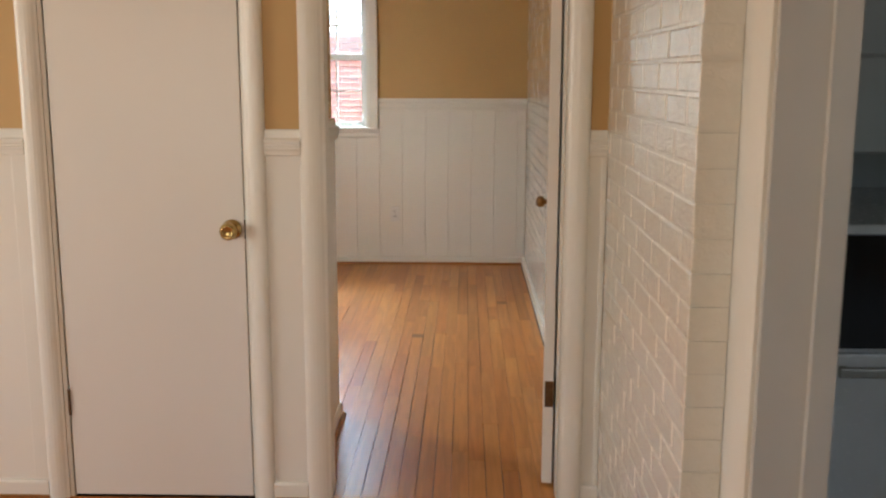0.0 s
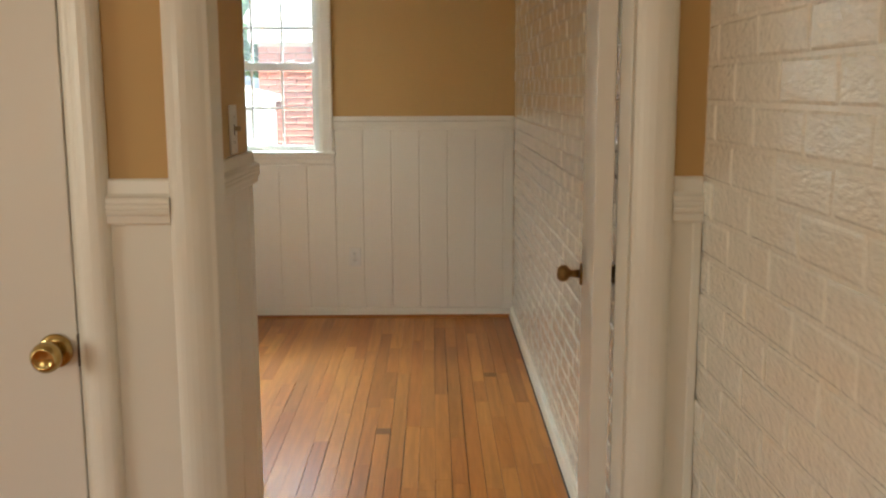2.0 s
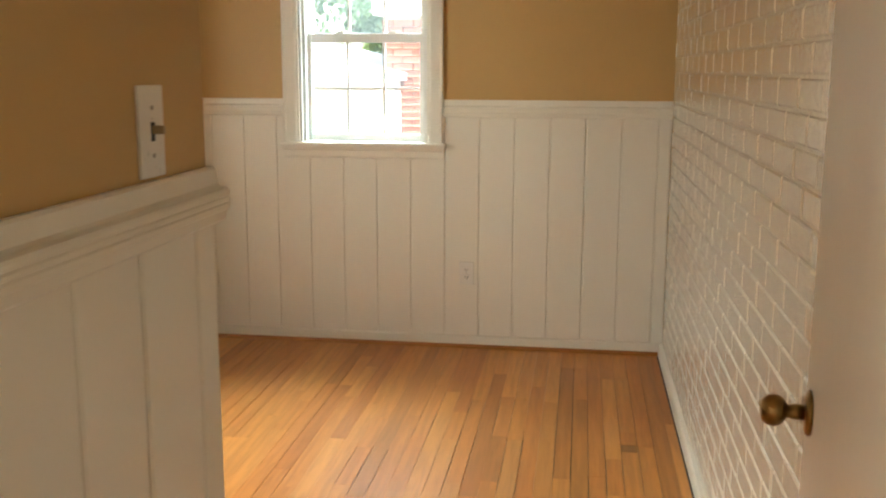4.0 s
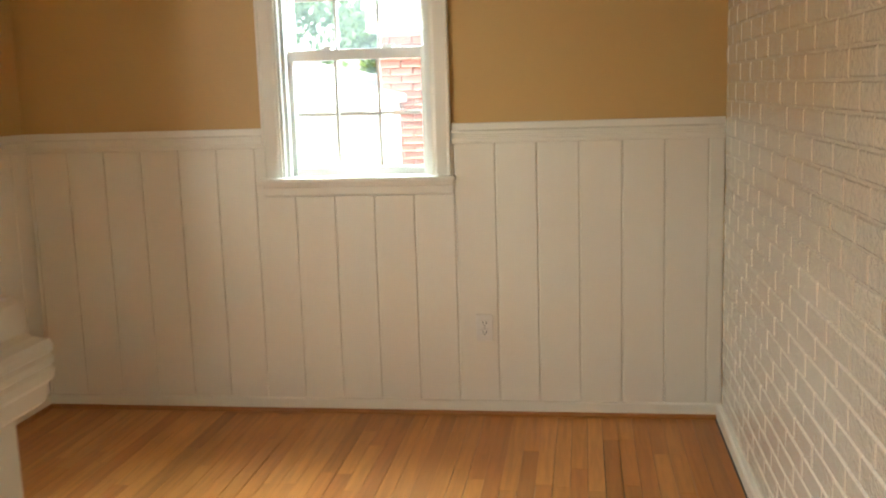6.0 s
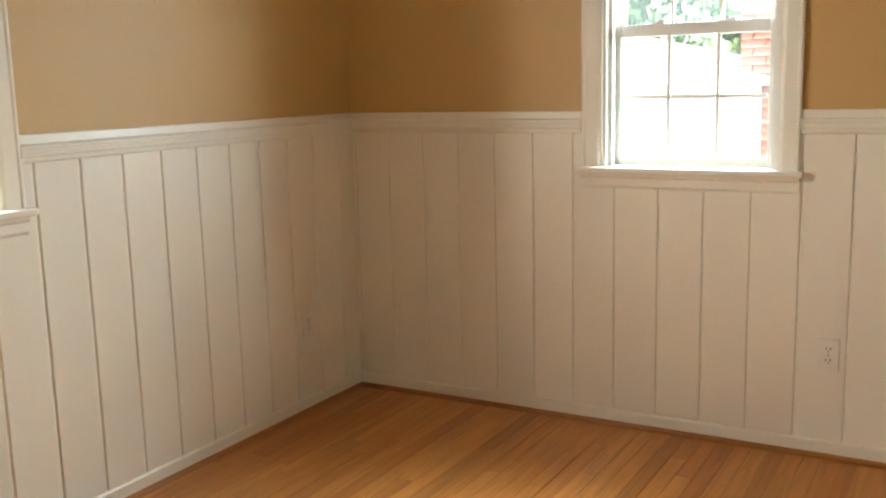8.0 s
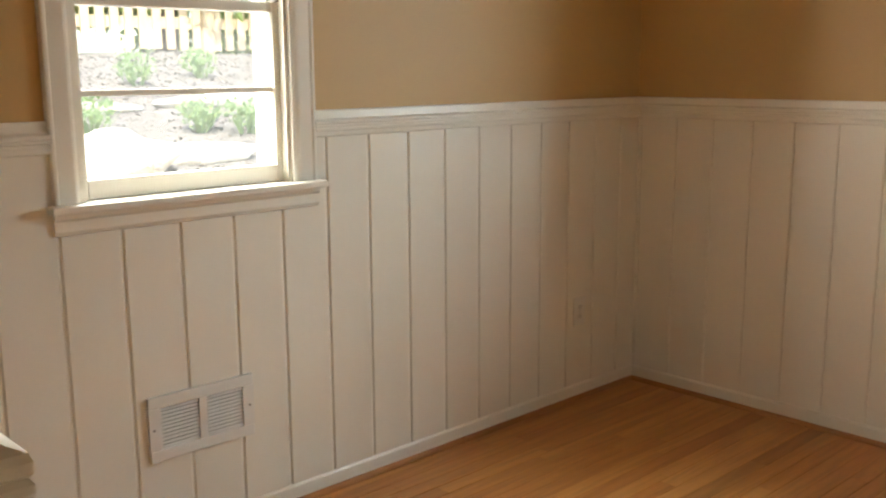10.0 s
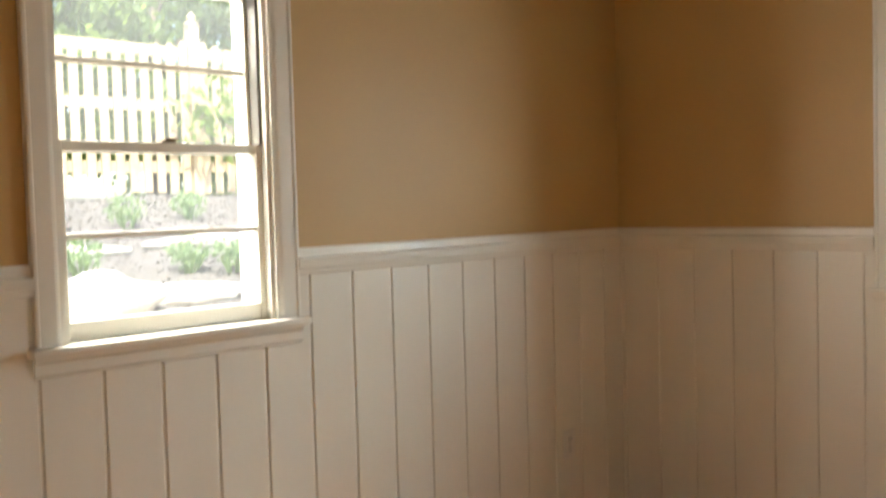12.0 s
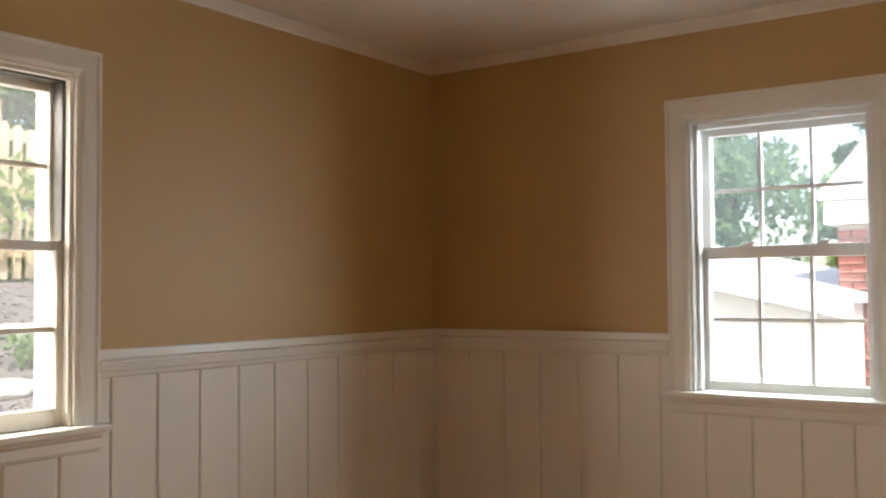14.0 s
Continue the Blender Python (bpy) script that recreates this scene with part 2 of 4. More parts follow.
def leaf_mat(name, color, color2):
    """Leaf that also lets light through."""
    m = mat(name, color, 0.5, color2=color2, scale=3, fine=30, bump=0.0, rand=0.15)
    nt = m.node_tree
    b = nt.nodes["Principled BSDF"]
    out = [n for n in nt.nodes if n.type == "OUTPUT_MATERIAL"][0]
    tr = nt.nodes.new("ShaderNodeBsdfTranslucent")
    tr.inputs["Color"].default_value = (color[0] * 2.2, color[1] * 2.2, color[2] * 1.6, 1)
    mix = nt.nodes.new("ShaderNodeMixShader")
    mix.inputs[0].default_value = 0.45
    nt.links.new(b.outputs[0], mix.inputs[1])
    nt.links.new(tr.outputs[0], mix.inputs[2])
    nt.links.new(mix.outputs[0], out.inputs["Surface"])
    return m


M_LEAF = leaf_mat("leaf_green", (0.12, 0.17, 0.045), (0.085, 0.13, 0.03))
M_LEAF2 = leaf_mat("conifer_green", (0.12, 0.18, 0.11), (0.08, 0.13, 0.08))
M_BARK = mat("bark", (0.12, 0.09, 0.07), 0.9, color2=(0.07, 0.05, 0.04), scale=8, fine=40, bump=0.6, bump_dist=0.02, stretch=(1, 1, 0.3))
M_SPRING = leaf_mat("spring_green", (0.16, 0.22, 0.12), (0.12, 0.17, 0.09))
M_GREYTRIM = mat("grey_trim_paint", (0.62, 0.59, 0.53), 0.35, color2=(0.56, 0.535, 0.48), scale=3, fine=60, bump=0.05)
M_REDBRICK = mat("red_brick", (0.40, 0.17, 0.13), 0.8, color2=(0.32, 0.13, 0.10), scale=12, fine=60, bump=0.4, rand=0.16, bump_dist=0.004)
M_MORTAR = mat("grey_mortar", (0.50, 0.44, 0.39), 0.9, scale=20, fine=90, bump=0.4)
M_SIDING = mat("white_siding", (0.80, 0.80, 0.78), 0.6, scale=3, fine=60, bump=0.05)
M_ROOF = mat("pale_roof", (0.50, 0.49, 0.47), 0.85, color2=(0.42, 0.41, 0.40), scale=6, fine=60, bump=0.4, bump_dist=0.01)


# ---- mesh helpers ----
def box(bm, x0, x1, y0, y1, z0, z1, bevel=0.0):
    made = bmesh.ops.create_cube(bm, size=1.0, matrix=Matrix.Translation(((x0 + x1) / 2, (y0 + y1) / 2, (z0 + z1) / 2))
                                 @ Matrix.Diagonal((abs(x1 - x0), abs(y1 - y0), abs(z1 - z0), 1)))
    if bevel:
        edges = {e for v in made["verts"] for e in v.link_edges}
        bmesh.ops.bevel(bm, geom=list(edges), offset=bevel, segments=2, profile=0.6, affect="EDGES")
    return made


def mesh_of(name, bm, material, smooth=False):
    bmesh.ops.recalc_face_normals(bm, faces=bm.faces)
    me = bpy.data.meshes.new(name)
    bm.to_mesh(me)
    bm.free()
    if smooth:
        for p in me.polygons:
            p.use_smooth = True
    me.materials.append(material)
    return me


def part(name, bm, material, parent=None, label="", smooth=False):
    ob = new(name, mesh_of(name, bm, material, smooth))
    if parent:
        ob.parent = parent
    if label:
        ob["label"] = label
    return ob


def block(name, material, parent, *dims, bevel=0.0, label=""):
    bm = bmesh.new()
    box(bm, *dims, bevel=bevel)
    return part(name, bm, material, parent, label)


def sweep(bm, profile, p0, p1, out, up=(0, 0, 1), m0=0.0, m1=0.0, n0=0.0, n1=0.0):
    """A profile of (depth, height) drawn from p0 to p1; m0, m1 mitre the ends by depth, n0, n1 by height."""
    p0, p1, out, up = Vector(p0), Vector(p1), Vector(out), Vector(up)
    d = (p1 - p0).normalized()
    a = [bm.verts.new(p0 + out * u + up * v + d * (m0 * u + n0 * v)) for u, v in profile]
    b = [bm.verts.new(p1 + out * u + up * v - d * (m1 * u + n1 * v)) for u, v in profile]
    n = len(profile)
    for i in range(n):
        bm.faces.new((a[i], a[(i + 1) % n], b[(i + 1) % n], b[i]))
    bm.faces.new(a)
    bm.faces.new(list(reversed(b)))


def lathe(bm, profile, matrix, steps=24):
    """A profile of (radius, height) turned round the z axis of matrix."""
    rings = []
    for r, h in profile:
        rings.append([bm.verts.new(matrix @ Vector((r * math.cos(2 * math.pi * i / steps), r * math.sin(2 * math.pi * i / steps), h)))
                      for i in range(steps)])
    for a, b in zip(rings, rings[1:]):
        for i in range(steps):
            bm.faces.new((a[i], a[(i + 1) % steps], b[(i + 1) % steps], b[i]))
    bm.faces.new(rings[0])
    bm.faces.new(list(reversed(rings[-1])))


def wall_mesh(bm, axis, at0, at1, u0, u1, z0, z1, holes):
    """A wall slab between at0 and at1 across its axis, with holes (ua, ub, za, zb) along its length."""
    def slab(a, b, c, d):
        if b - a > 1e-4 and d - c > 1e-4:
            if axis == "x":
                box(bm, at0, at1, a, b, c, d)
            else:
                box(bm, a, b, at0, at1, c, d)
    u = u0
    for ua, ub, za, zb in sorted(holes):
        slab(u, ua, z0, z1)
        slab(ua, ub, z0, za)
        slab(ua, ub, zb, z1)
        u = ub
    slab(u, u1, z0, z1)


def structure(name, bm, material, label, category="", smooth=False):
    return tagged(part(name, bm, material, None, smooth=smooth), label=label, category=category or name.split("_")[0], kind="structure")


# ---- plan, in metres: brick wall at x = 0, window wall at y = 0 ----
RAIL, CEIL = 1.22, 2.356
XW = -2.94             # west wall
YD, YR = -4.07, -3.95  # door wall, hall side and room side
XC, YC = -0.958, -3.297  # side and front of the closet
DL, DR, DH = -0.900, -0.116, 2.03   # door opening
CL, CR, CH = -1.745, -1.117, 2.03  # closet door opening
XB = 0.0               # hall brick face
YB = -5.235            # its end
XH = 0.08              # hall east wall
HX, HY = -4.3, -8.6    # hall's far west and south
KN, KS = -5.42, -6.24  # kitchen doorway
NWIN = (-1.789, -1.155, 0.98, 1.997)
WWIN = (-2.396, -1.752, 0.98, 2.005)

# ---- structure ----
bm = bmesh.new(); wall_mesh(bm, "y", 0.0, 0.16, XW - 0.16, 0.22, -0.3, 2.7, [NWIN])
structure("wall_north", bm, M_TAN, "tan painted wall above white board wainscot with a window", "wall")
bm = bmesh.new(); wall_mesh(bm, "x", XW - 0.115, XW, YD, 0.0, -0.3, 2.7, [WWIN])
structure("wall_west", bm, M_TAN, "tan painted wall above white board wainscot with a garden window", "wall")
bm = bmesh.new(); box(bm, 0.0050, 0.22, YR, 0.0, -0.3, 2.7)
wall_east = structure("wall_east", bm, M_MORTW, "white gloss painted brick wall with recessed joints", "wall")
bm = bmesh.new(); wall_mesh(bm, "y", YD, YR, HX, 0.22, -0.3, 2.7, [(DL, DR, -0.05, DH), (CL, CR, -0.05, CH)])
structure("wall_south", bm, M_TAN, "tan partition wall with two door openings", "wall")
bm = bmesh.new(); box(bm, XC - 0.10, XC, YR, YC, -0.02, 2.5)
structure("wall_closet_side", bm, M_TAN, "short tan closet wall beside the bedroom door", "wall")
bm = bmesh.new(); box(bm, XW, XC - 0.10, YC - 0.10, YC, -0.02, 2.5)
structure("wall_closet_front", bm, M_TAN, "tan closet wall facing the bedroom", "wall")
bm = bmesh.new(); box(bm, XW - 0.1, 0.15, YR - 0.02, 0.1, CEIL, CEIL + 0.1)
structure("ceiling", bm, M_CEIL, "flat white painted bedroom ceiling", "ceiling")
bm = bmesh.new(); box(bm, XW - 0.1, 0.15, YD, 0.1, -0.10, -0.014)
floor = structure("floor", bm, M_DARK, "varnished oak strip floor with darkened joints", "floor")

# hall
bm = bmesh.new(); wall_mesh(bm, "x", HX - 0.15, HX, HY, YD, -0.3, 2.7, [(-6.4, -5.2, 0.8, 2.0)])
structure("wall_hall_west", bm, M_TAN, "tan hall wall with a wide window opening", "wall")
# unseen wall; its openings are added to let light in
bm = bmesh.new(); wall_mesh(bm, "y", HY - 0.15, HY, HX - 0.15, 3.2, -0.3, 2.7, [(-2.75, -2.15, 0.9, 1.9), (1.6, 2.2, 1.2, 1.9)])
structure("wall_hall_south", bm, M_TAN, "unseen tan hall wall with added window openings", "wall")
bm = bmesh.new(); wall_mesh(bm, "x", XH, XH + 0.11, HY, YD, -0.3, 2.7, [(KS, KN, 0.0, 2.03)])
structure("wall_hall_east", bm, M_WHITE, "white hall wall with a kitchen doorway", "wall")
bm = bmesh.new(); box(bm, HX, XH, HY, YD, CEIL, CEIL + 0.1); structure("ceiling_hall", bm, M_CEIL, "flat white hall ceiling", "ceiling")
bm = bmesh.new(); box(bm, HX, XH + 0.02, HY, YD, -0.10, 0.0); structure("floor_hall", bm, M_OAK, "varnished oak hall floor", "floor")
bm = bmesh.new(); box(bm, XH + 0.11, 3.2, HY, -3.3, CEIL, CEIL + 0.1); structure("ceiling_kitchen", bm, M_CEIL, "flat white kitchen ceiling", "ceiling")
bm = bmesh.new(); box(bm, XH + 0.02, 3.2, HY, -3.3, -0.10, -0.002); structure("floor_kitchen", bm, M_KITCHEN, "plain grey kitchen floor", "floor")
bm = bmesh.new(); box(bm, 3.05, 3.2, HY, -3.3, -0.3, 2.7); structure("wall_kitchen_east", bm, M_KITCHEN, "grey kitchen wall", "wall")
bm = bmesh.new(); box(bm, 0.22, 3.05, -3.45, -3.3, -0.3, 2.7); structure("wall_kitchen_north", bm, M_KITCHEN, "grey kitchen wall behind the oven", "wall")

# ---- mouldings ----
RAILP = [(0.0, 0.0), (0.012, 0.0), (0.016, -0.004), (0.018, -0.026), (0.024, -0.030), (0.034, -0.033), (0.036, -0.037), (0.036, -0.042),
         (0.033, -0.044), (0.036, -0.047), (0.036, -0.051), (0.033, -0.053), (0.036, -0.056), (0.035, -0.062), (0.030, -0.066),
         (0.028, -0.078), (0.022, -0.082), (0.0, -0.082)]
RAILP = [(d * 0.72, h) for d, h in RAILP]
HALLP = [(d * 0.86, h) for d, h in RAILP]
BASEP = [(0.0, 0.014), (0.020, 0.014), (0.020, 0.056), (0.016, 0.062), (0.0, 0.064)]
SHOEP = [(0.020, 0.0), (0.034, 0.0), (0.034, 0.006), (0.031, 0.012), (0.026, 0.016), (0.020, 0.018)]
CROWNP = [(0.0, -0.039), (0.005, -0.039), (0.007, -0.032), (0.014, -0.023), (0.024, -0.012), (0.030, -0.007), (0.032, 0.0), (0.0, 0.0)]


def moulding(name, profile, z, p0, p1, out, material, label, m0=0.0, m1=0.0):
    bm = bmesh.new()
    sweep(bm, profile, (*p0, z), (*p1, z), out, m0=m0, m1=m1)
    return tagged(part(name, bm, material), label=label, category=name.replace("_", " "), kind="structure")


RAILL = "white reeded wooden chair rail along the wall"
N_, W_, E_, S_ = (0, -1, 0), (1, 0, 0), (-1, 0, 0), (0, 1, 0)
runs = [
    ((NWIN[1] + 0.08, 0), (0.0, 0), N_, 0, 0), ((XW, 0), (NWIN[0] - 0.08, 0), N_, 1, 0),
    ((XW, WWIN[1] + 0.076), (XW, 0), W_, 0, 1), ((XW, YC), (XW, WWIN[0] - 0.076), W_, 0, 0),
    ((XC, YR), (XC, YC), W_, 0, -1), ((XW, YC), (XC, YC), S_, 1, -1),
]
for p0, p1, o, a, b in runs:
    moulding("chair_rail", RAILP, RAIL, p0, p1, o, M_WHITE, RAILL, a, b)
HALLRUNS = [((-1.060, YD), (-0.948, YD)), ((HX, YD), (-1.811, YD)), ((-0.055, YD), (XB, YD))]
for p0, p1 in HALLRUNS:
    moulding("chair_rail", HALLP, RAIL, p0, p1, N_, M_WHITE, RAILL)
    moulding("baseboard", BASEP, 0.0, p0, p1, N_, M_WHITE, "white painted baseboard in the hall")
BASEL, SHOEL = "low white painted baseboard", "brown stained wooden shoe moulding along the floor"
for p0, p1, o, a, b in [((XW, 0), (0, 0), N_, 1, 0), ((XW, YC), (XW, 0), W_, 0, 1), ((XC, YR), (XC, YC), W_, 0, -1),
                        ((XW, YC), (XC, YC), S_, 1, -1)]:
    moulding("baseboard", BASEP, 0.0, p0, p1, o, M_WHITE, BASEL, a, b)
    moulding("shoe_moulding", SHOEP, 0.0, p0, p1, o, M_SHOE, SHOEL, a, b)
moulding("baseboard", [(0.0, 0.0), (0.021, 0.0), (0.021, 0.05), (0.016, 0.058), (0.0, 0.06)], 0.0, (0, YR), (0, -0.02), E_, M_WHITE,
         "white painted baseboard under the brick wall")
moulding("trim", [(0.021, 0.0), (0.027, 0.0), (0.027, 0.002), (0.021, 0.004)], 0.0, (0, YR), (0, -0.034), E_, M_DARK,
         "narrow dark gap along the brick wall baseboard")
for p0, p1, o, a, b in [((XW, 0), (0, 0), N_, 1, 0), ((XW, YC), (XW, 0), W_, 0, 1), ((XC, YR), (XC, YC), W_, 0, -1),
                        ((XW, YC), (XC, YC), S_, 1, -1)]:
    moulding("crown_moulding", CROWNP, CEIL, p0, p1, o, M_WHITE, "small white crown moulding under the ceiling", a, b)


# ---- windows ----
def window(name, axis, at, hole, sign, style, label):
    """A double-hung window in a wall. Local: u along the wall, d outwards from the room face, z up."""
    u0, u1, z0, z1 = hole
    root = tagged(new(name), label=label, category="window", kind="structure")

    def bx(nm, parent, a, b, d0, d1, c, e, material=M_WHITE, bevel=0.0015, lab=""):
        if axis == "y":
            return block(nm, material, parent, a, b, at + d0, at + d1, c, e, bevel=bevel, label=lab)
        return block(nm, material, parent, at - d1, at - d0, a, b, c, e, bevel=bevel, label=lab)

    out = (0, -1, 0) if axis == "y" else (1, 0, 0)
    along = (1, 0, 0) if axis == "y" else (0, 1, 0)

    def P(u, z):
        return (u, at, z) if axis == "y" else (at, u, z)

    cas = [(0.0, 0.0), (0.020, 0.0), (0.023, 0.004), (0.023, 0.010), (0.019, 0.015), (0.0185, 0.056), (0.017, 0.062), (0.013, 0.070), (0.012, 0.078), (0.0, 0.078)]
    top = z1 + 0.078
    neg = tuple(-c for c in along)
    for ua, s in ((u0 - 0.078, along), (u1 + 0.078, neg)):
        bm = bmesh.new()
        sweep(bm, cas, P(ua, 1.012), P(ua, top), out, up=s, n1=1)
        part("casing", bm, M_WHITE, root)
    bm = bmesh.new()
    sweep(bm, cas, P(u0 - 0.078, top), P(u1 + 0.078, top), out, up=(0, 0, -1), n0=1, n1=1)
    part("casing", bm, M_WHITE, root)
    # stool and apron
    bx("stool", root, u0 - 0.095, u1 + 0.095, -0.055, 0.052, 0.990, 1.012, bevel=0.006)
    bm = bmesh.new()
    sweep(bm, [(0.0, 0.0), (0.030, 0.0), (0.027, -0.013), (0.020, -0.020), (0.020, -0.046), (0.015, -0.056), (0.0, -0.059)],
          P(u0 - 0.082, 0.990), P(u1 + 0.082, 0.990), out)
    part("apron", bm, M_WHITE, root)
    # frame lining
    lin = M_VINYL if style == "grid" else M_WHITE
    T = 0.15 if style == "grid" else 0.108
    for a, b in ((u0, u0 + 0.012), (u1 - 0.012, u1)):
        bx("jamb", root, a, b, 0.001, T, 1.012, z1 - 0.001, lin, bevel=0)
    bx("head", root, u0 + 0.012, u1 - 0.012, 0.001, T, z1 - 0.012, z1 - 0.001, lin, bevel=0)
    bx("sill", root, u0, u1, 0.052, T + 0.04, 0.975, 1.008, lin, bevel=0.003)
    for a, b in ((u0 - 0.05, u0 + 0.002), (u1 - 0.002, u1 + 0.05)):
        bx("brickmould", root, a, b, T + 0.011, T + (0.035 if style == "grid" else 0.075), 1.0, z1 + 0.03, M_SIDING, bevel=0.004)
    um = (u0 + u1) / 2
    if style == "grid":
        lo_d, up_d, gh, zlo, zmid, zup = 0.065, 0.100, 0.270, (1.047, 1.490), (1.490, 1.533), (1.535, 1.943)
        for a, b in ((u0 + 0.012, u0 + 0.028), (u1 - 0.028, u1 - 0.012)):
            bx("stop", root, a, b, 0.025, 0.062, 1.012, z1 - 0.012, lin, bevel=0.003)
        bx("stop", root, u0 + 0.028, u1 - 0.028, 0.030, 0.062, z1 - 0.034, z1 - 0.012, lin, bevel=0.003)
    else:
        lo_d, up_d, gh, zlo, zmid, zup = 0.028, 0.068, 0.290, (1.063, 1.505), (1.505, 1.533), (1.535, 1.962)
        for a, b in ((u0 + 0.012, u0 + 0.022), (u1 - 0.022, u1 - 0.012)):
            bx("track", root, a, b, 0.022, 0.10, zmid[1], z1 - 0.012, M_TRACK_SHADE, bevel=0.002, lab="worn grey metal window track")
        # no track at the head: a dark strip paints the shade under it
        bx("track", root, u0 + 0.022, u1 - 0.022, 0.022, 0.066, z1 - 0.018, z1 - 0.012, M_TRACK_SHADE, bevel=0, lab="dark strip standing in for the shade above the upper sash")

    def sash(nm, d, th, z_a, z_b, g0, g1, parent):
        s = bx(nm, parent, um - gh - 0.030, um - gh, d, d + th, z_a, z_b, lin, bevel=0.003)
        bx("stile", s, um + gh, um + gh + 0.030, d, d + th, z_a, z_b, lin, bevel=0.003)
        bx("bottom_rail", s, um - gh, um + gh, d + 0.001, d + th - 0.001, z_a, g0, lin, bevel=0.003)
        bx("top_rail", s, um - gh, um + gh, d + 0.001, d + th - 0.001, g1, z_b, lin, bevel=0.003)
        zc = (g0 + g1) / 2
        if style == "grid":
            cols = [um - gh, um - gh / 3, um + gh / 3, um + gh]
            for c in cols[1:-1]:
                bx("muntin", s, c - 0.007, c + 0.007, d + th / 2 - 0.007, d + th / 2 + 0.007, g0, g1, lin, bevel=0.002)
            for ca, cb in zip(cols, cols[1:]):
                bx("muntin", s, ca + 0.007, cb - 0.007, d + th / 2 - 0.006, d + th / 2 + 0.006, zc - 0.007, zc + 0.007, lin, bevel=0.002)
        else:
            bx("muntin", s, um - gh, um + gh, d + th / 2 - 0.010, d + th / 2 + 0.010, zc - 0.008, zc + 0.008, lin, bevel=0.003)
        pane = bx("pane", s, um - gh, um + gh, d + th / 2 - 0.002, d + th / 2 + 0.002, g0, g1, M_GLASS, bevel=0)
        pane.visible_shadow = False
        return s

    lower = sash("sash", lo_d, 0.034, 1.012, zmid[1], zlo[0], zlo[1], root)
    sash("sash", up_d, 0.034, zmid[0], z1 - 0.012, zup[0], zup[1], root)
    # sash locks on the meeting rail
    for c in ((um - 0.13, um + 0.13) if style == "grid" else (um + 0.012,)):
        mtl = M_PLASTIC if style == "grid" else M_BRONZE
        lk = bx("sash_lock", root, c - 0.022, c + 0.022, lo_d + 0.004, lo_d + 0.028, zmid[1], zmid[1] + 0.007, mtl, bevel=0.002)
        bx("latch_arm", lk, c - 0.006, c + 0.034, lo_d + 0.008, lo_d + 0.02, zmid[1] + 0.007, zmid[1] + 0.015, mtl, bevel=0.003)
    return root


window("window_1", "y", 0.0, NWIN, 1, "grid", "white double-hung window with six panes per sash")
window("window_2", "x", XW, WWIN, 1, "bars", "white double-hung window with two panes per sash")

# ---- door casings and jambs ----
CASP = [(0.0, 0.0), (0.010, 0.0), (0.017, 0.004), (0.022, 0.011), (0.0245, 0.020), (0.025, 0.030), (0.024, 0.042), (0.021, 0.054), (0.017, 0.064),
        (0.012, 0.072), (0.009, 0.080), (0.0, 0.080)]


def doorway(a, b, h, lo, wl, hi, wr, label, room_side):
    """Jambs between a and b; hall casings from lo and hi inwards by wl and wr."""
    root = tagged(new("door_frame"), label=label, category="door frame", kind="structure")
    for u, s, w in ((lo, 1, wl), (hi, -1, wr)):
        bm = bmesh.new()
        sweep(bm, [(d, v * w / 0.08) for d, v in CASP], (u, YD, 0), (u, YD, h + 0.06), N_, up=(s, 0, 0))
        part("casing", bm, M_WHITE, root, smooth=False)
    bm = bmesh.new()
    sweep(bm, [(d, -v) for d, v in CASP], (lo, YD, h + 0.14), (hi, YD, h + 0.14), N_)
    part("casing", bm, M_WHITE, root)
    if room_side:
        bm = bmesh.new()
        sweep(bm, [(d * 0.7, v * 0.8) for d, v in CASP], (b + 0.066, YR, 0), (b + 0.066, YR, h), S_, up=(-1, 0, 0))
        part("casing", bm, M_WHITE, root)
    for u0, u1 in ((a, a + 0.012), (b - 0.012, b)):
        block("jamb", M_WHITE, root, u0, u1, YD - 0.001, YR + 0.002, 0.0, h)
    block("head_jamb", M_WHITE, root, a + 0.012, b - 0.012, YD - 0.001, YR + 0.002, h - 0.012, h)
    y0, y1 = (YD - 0.003, YR - 0.040) if room_side else (YD + 0.040, YR)
    for u0, u1 in ((a + 0.012, a + 0.030), (b - 0.016, b - 0.012)):
        block("stop", M_WHITE, root, u0, u1, y0, y1, 0.0, h - 0.012, bevel=0.003)
    return root


doorway(DL, DR, DH, -0.950, 0.079, -0.053, 0.073, "white moulded casing round the bedroom doorway", True)
doorway(CL, CR, CH, -1.813, 0.068, -1.058, 0.062, "white moulded casing round the closet door", False)


def knob_set(parent, at, direction, material, r=0.028):
    m = Matrix.Translation(at) @ Vector(direction).to_track_quat("Z", "Y").to_matrix().to_4x4()
    bm = bmesh.new()
    lathe(bm, [(0.001, 0.0), (0.031, 0.0), (0.032, 0.003), (0.029, 0.007), (0.016, 0.009), (0.001, 0.009)], m)
    part("rose", bm, material, parent, smooth=True)
    bm = bmesh.new()
    lathe(bm, [(0.001, 0.008), (0.011, 0.008), (0.011, 0.022), (0.009, 0.030), (0.016, 0.035), (r - 0.002, 0.040), (r, 0.047), (r - 0.001, 0.056),
               (r - 0.007, 0.064), (r - 0.010, 0.066), (r - 0.012, 0.064), (0.001, 0.064)], m)
    part("knob", bm, material, parent, smooth=True)


# closet door, closed
cd = tagged(new("closet_door"), label="closed flat cream painted closet door with brass knob", category="door")
block("slab", M_DOOR, cd, CL + 0.017, CR - 0.017, YD + 0.002, YD + 0.037, 0.008, CH - 0.018, bevel=0.002)
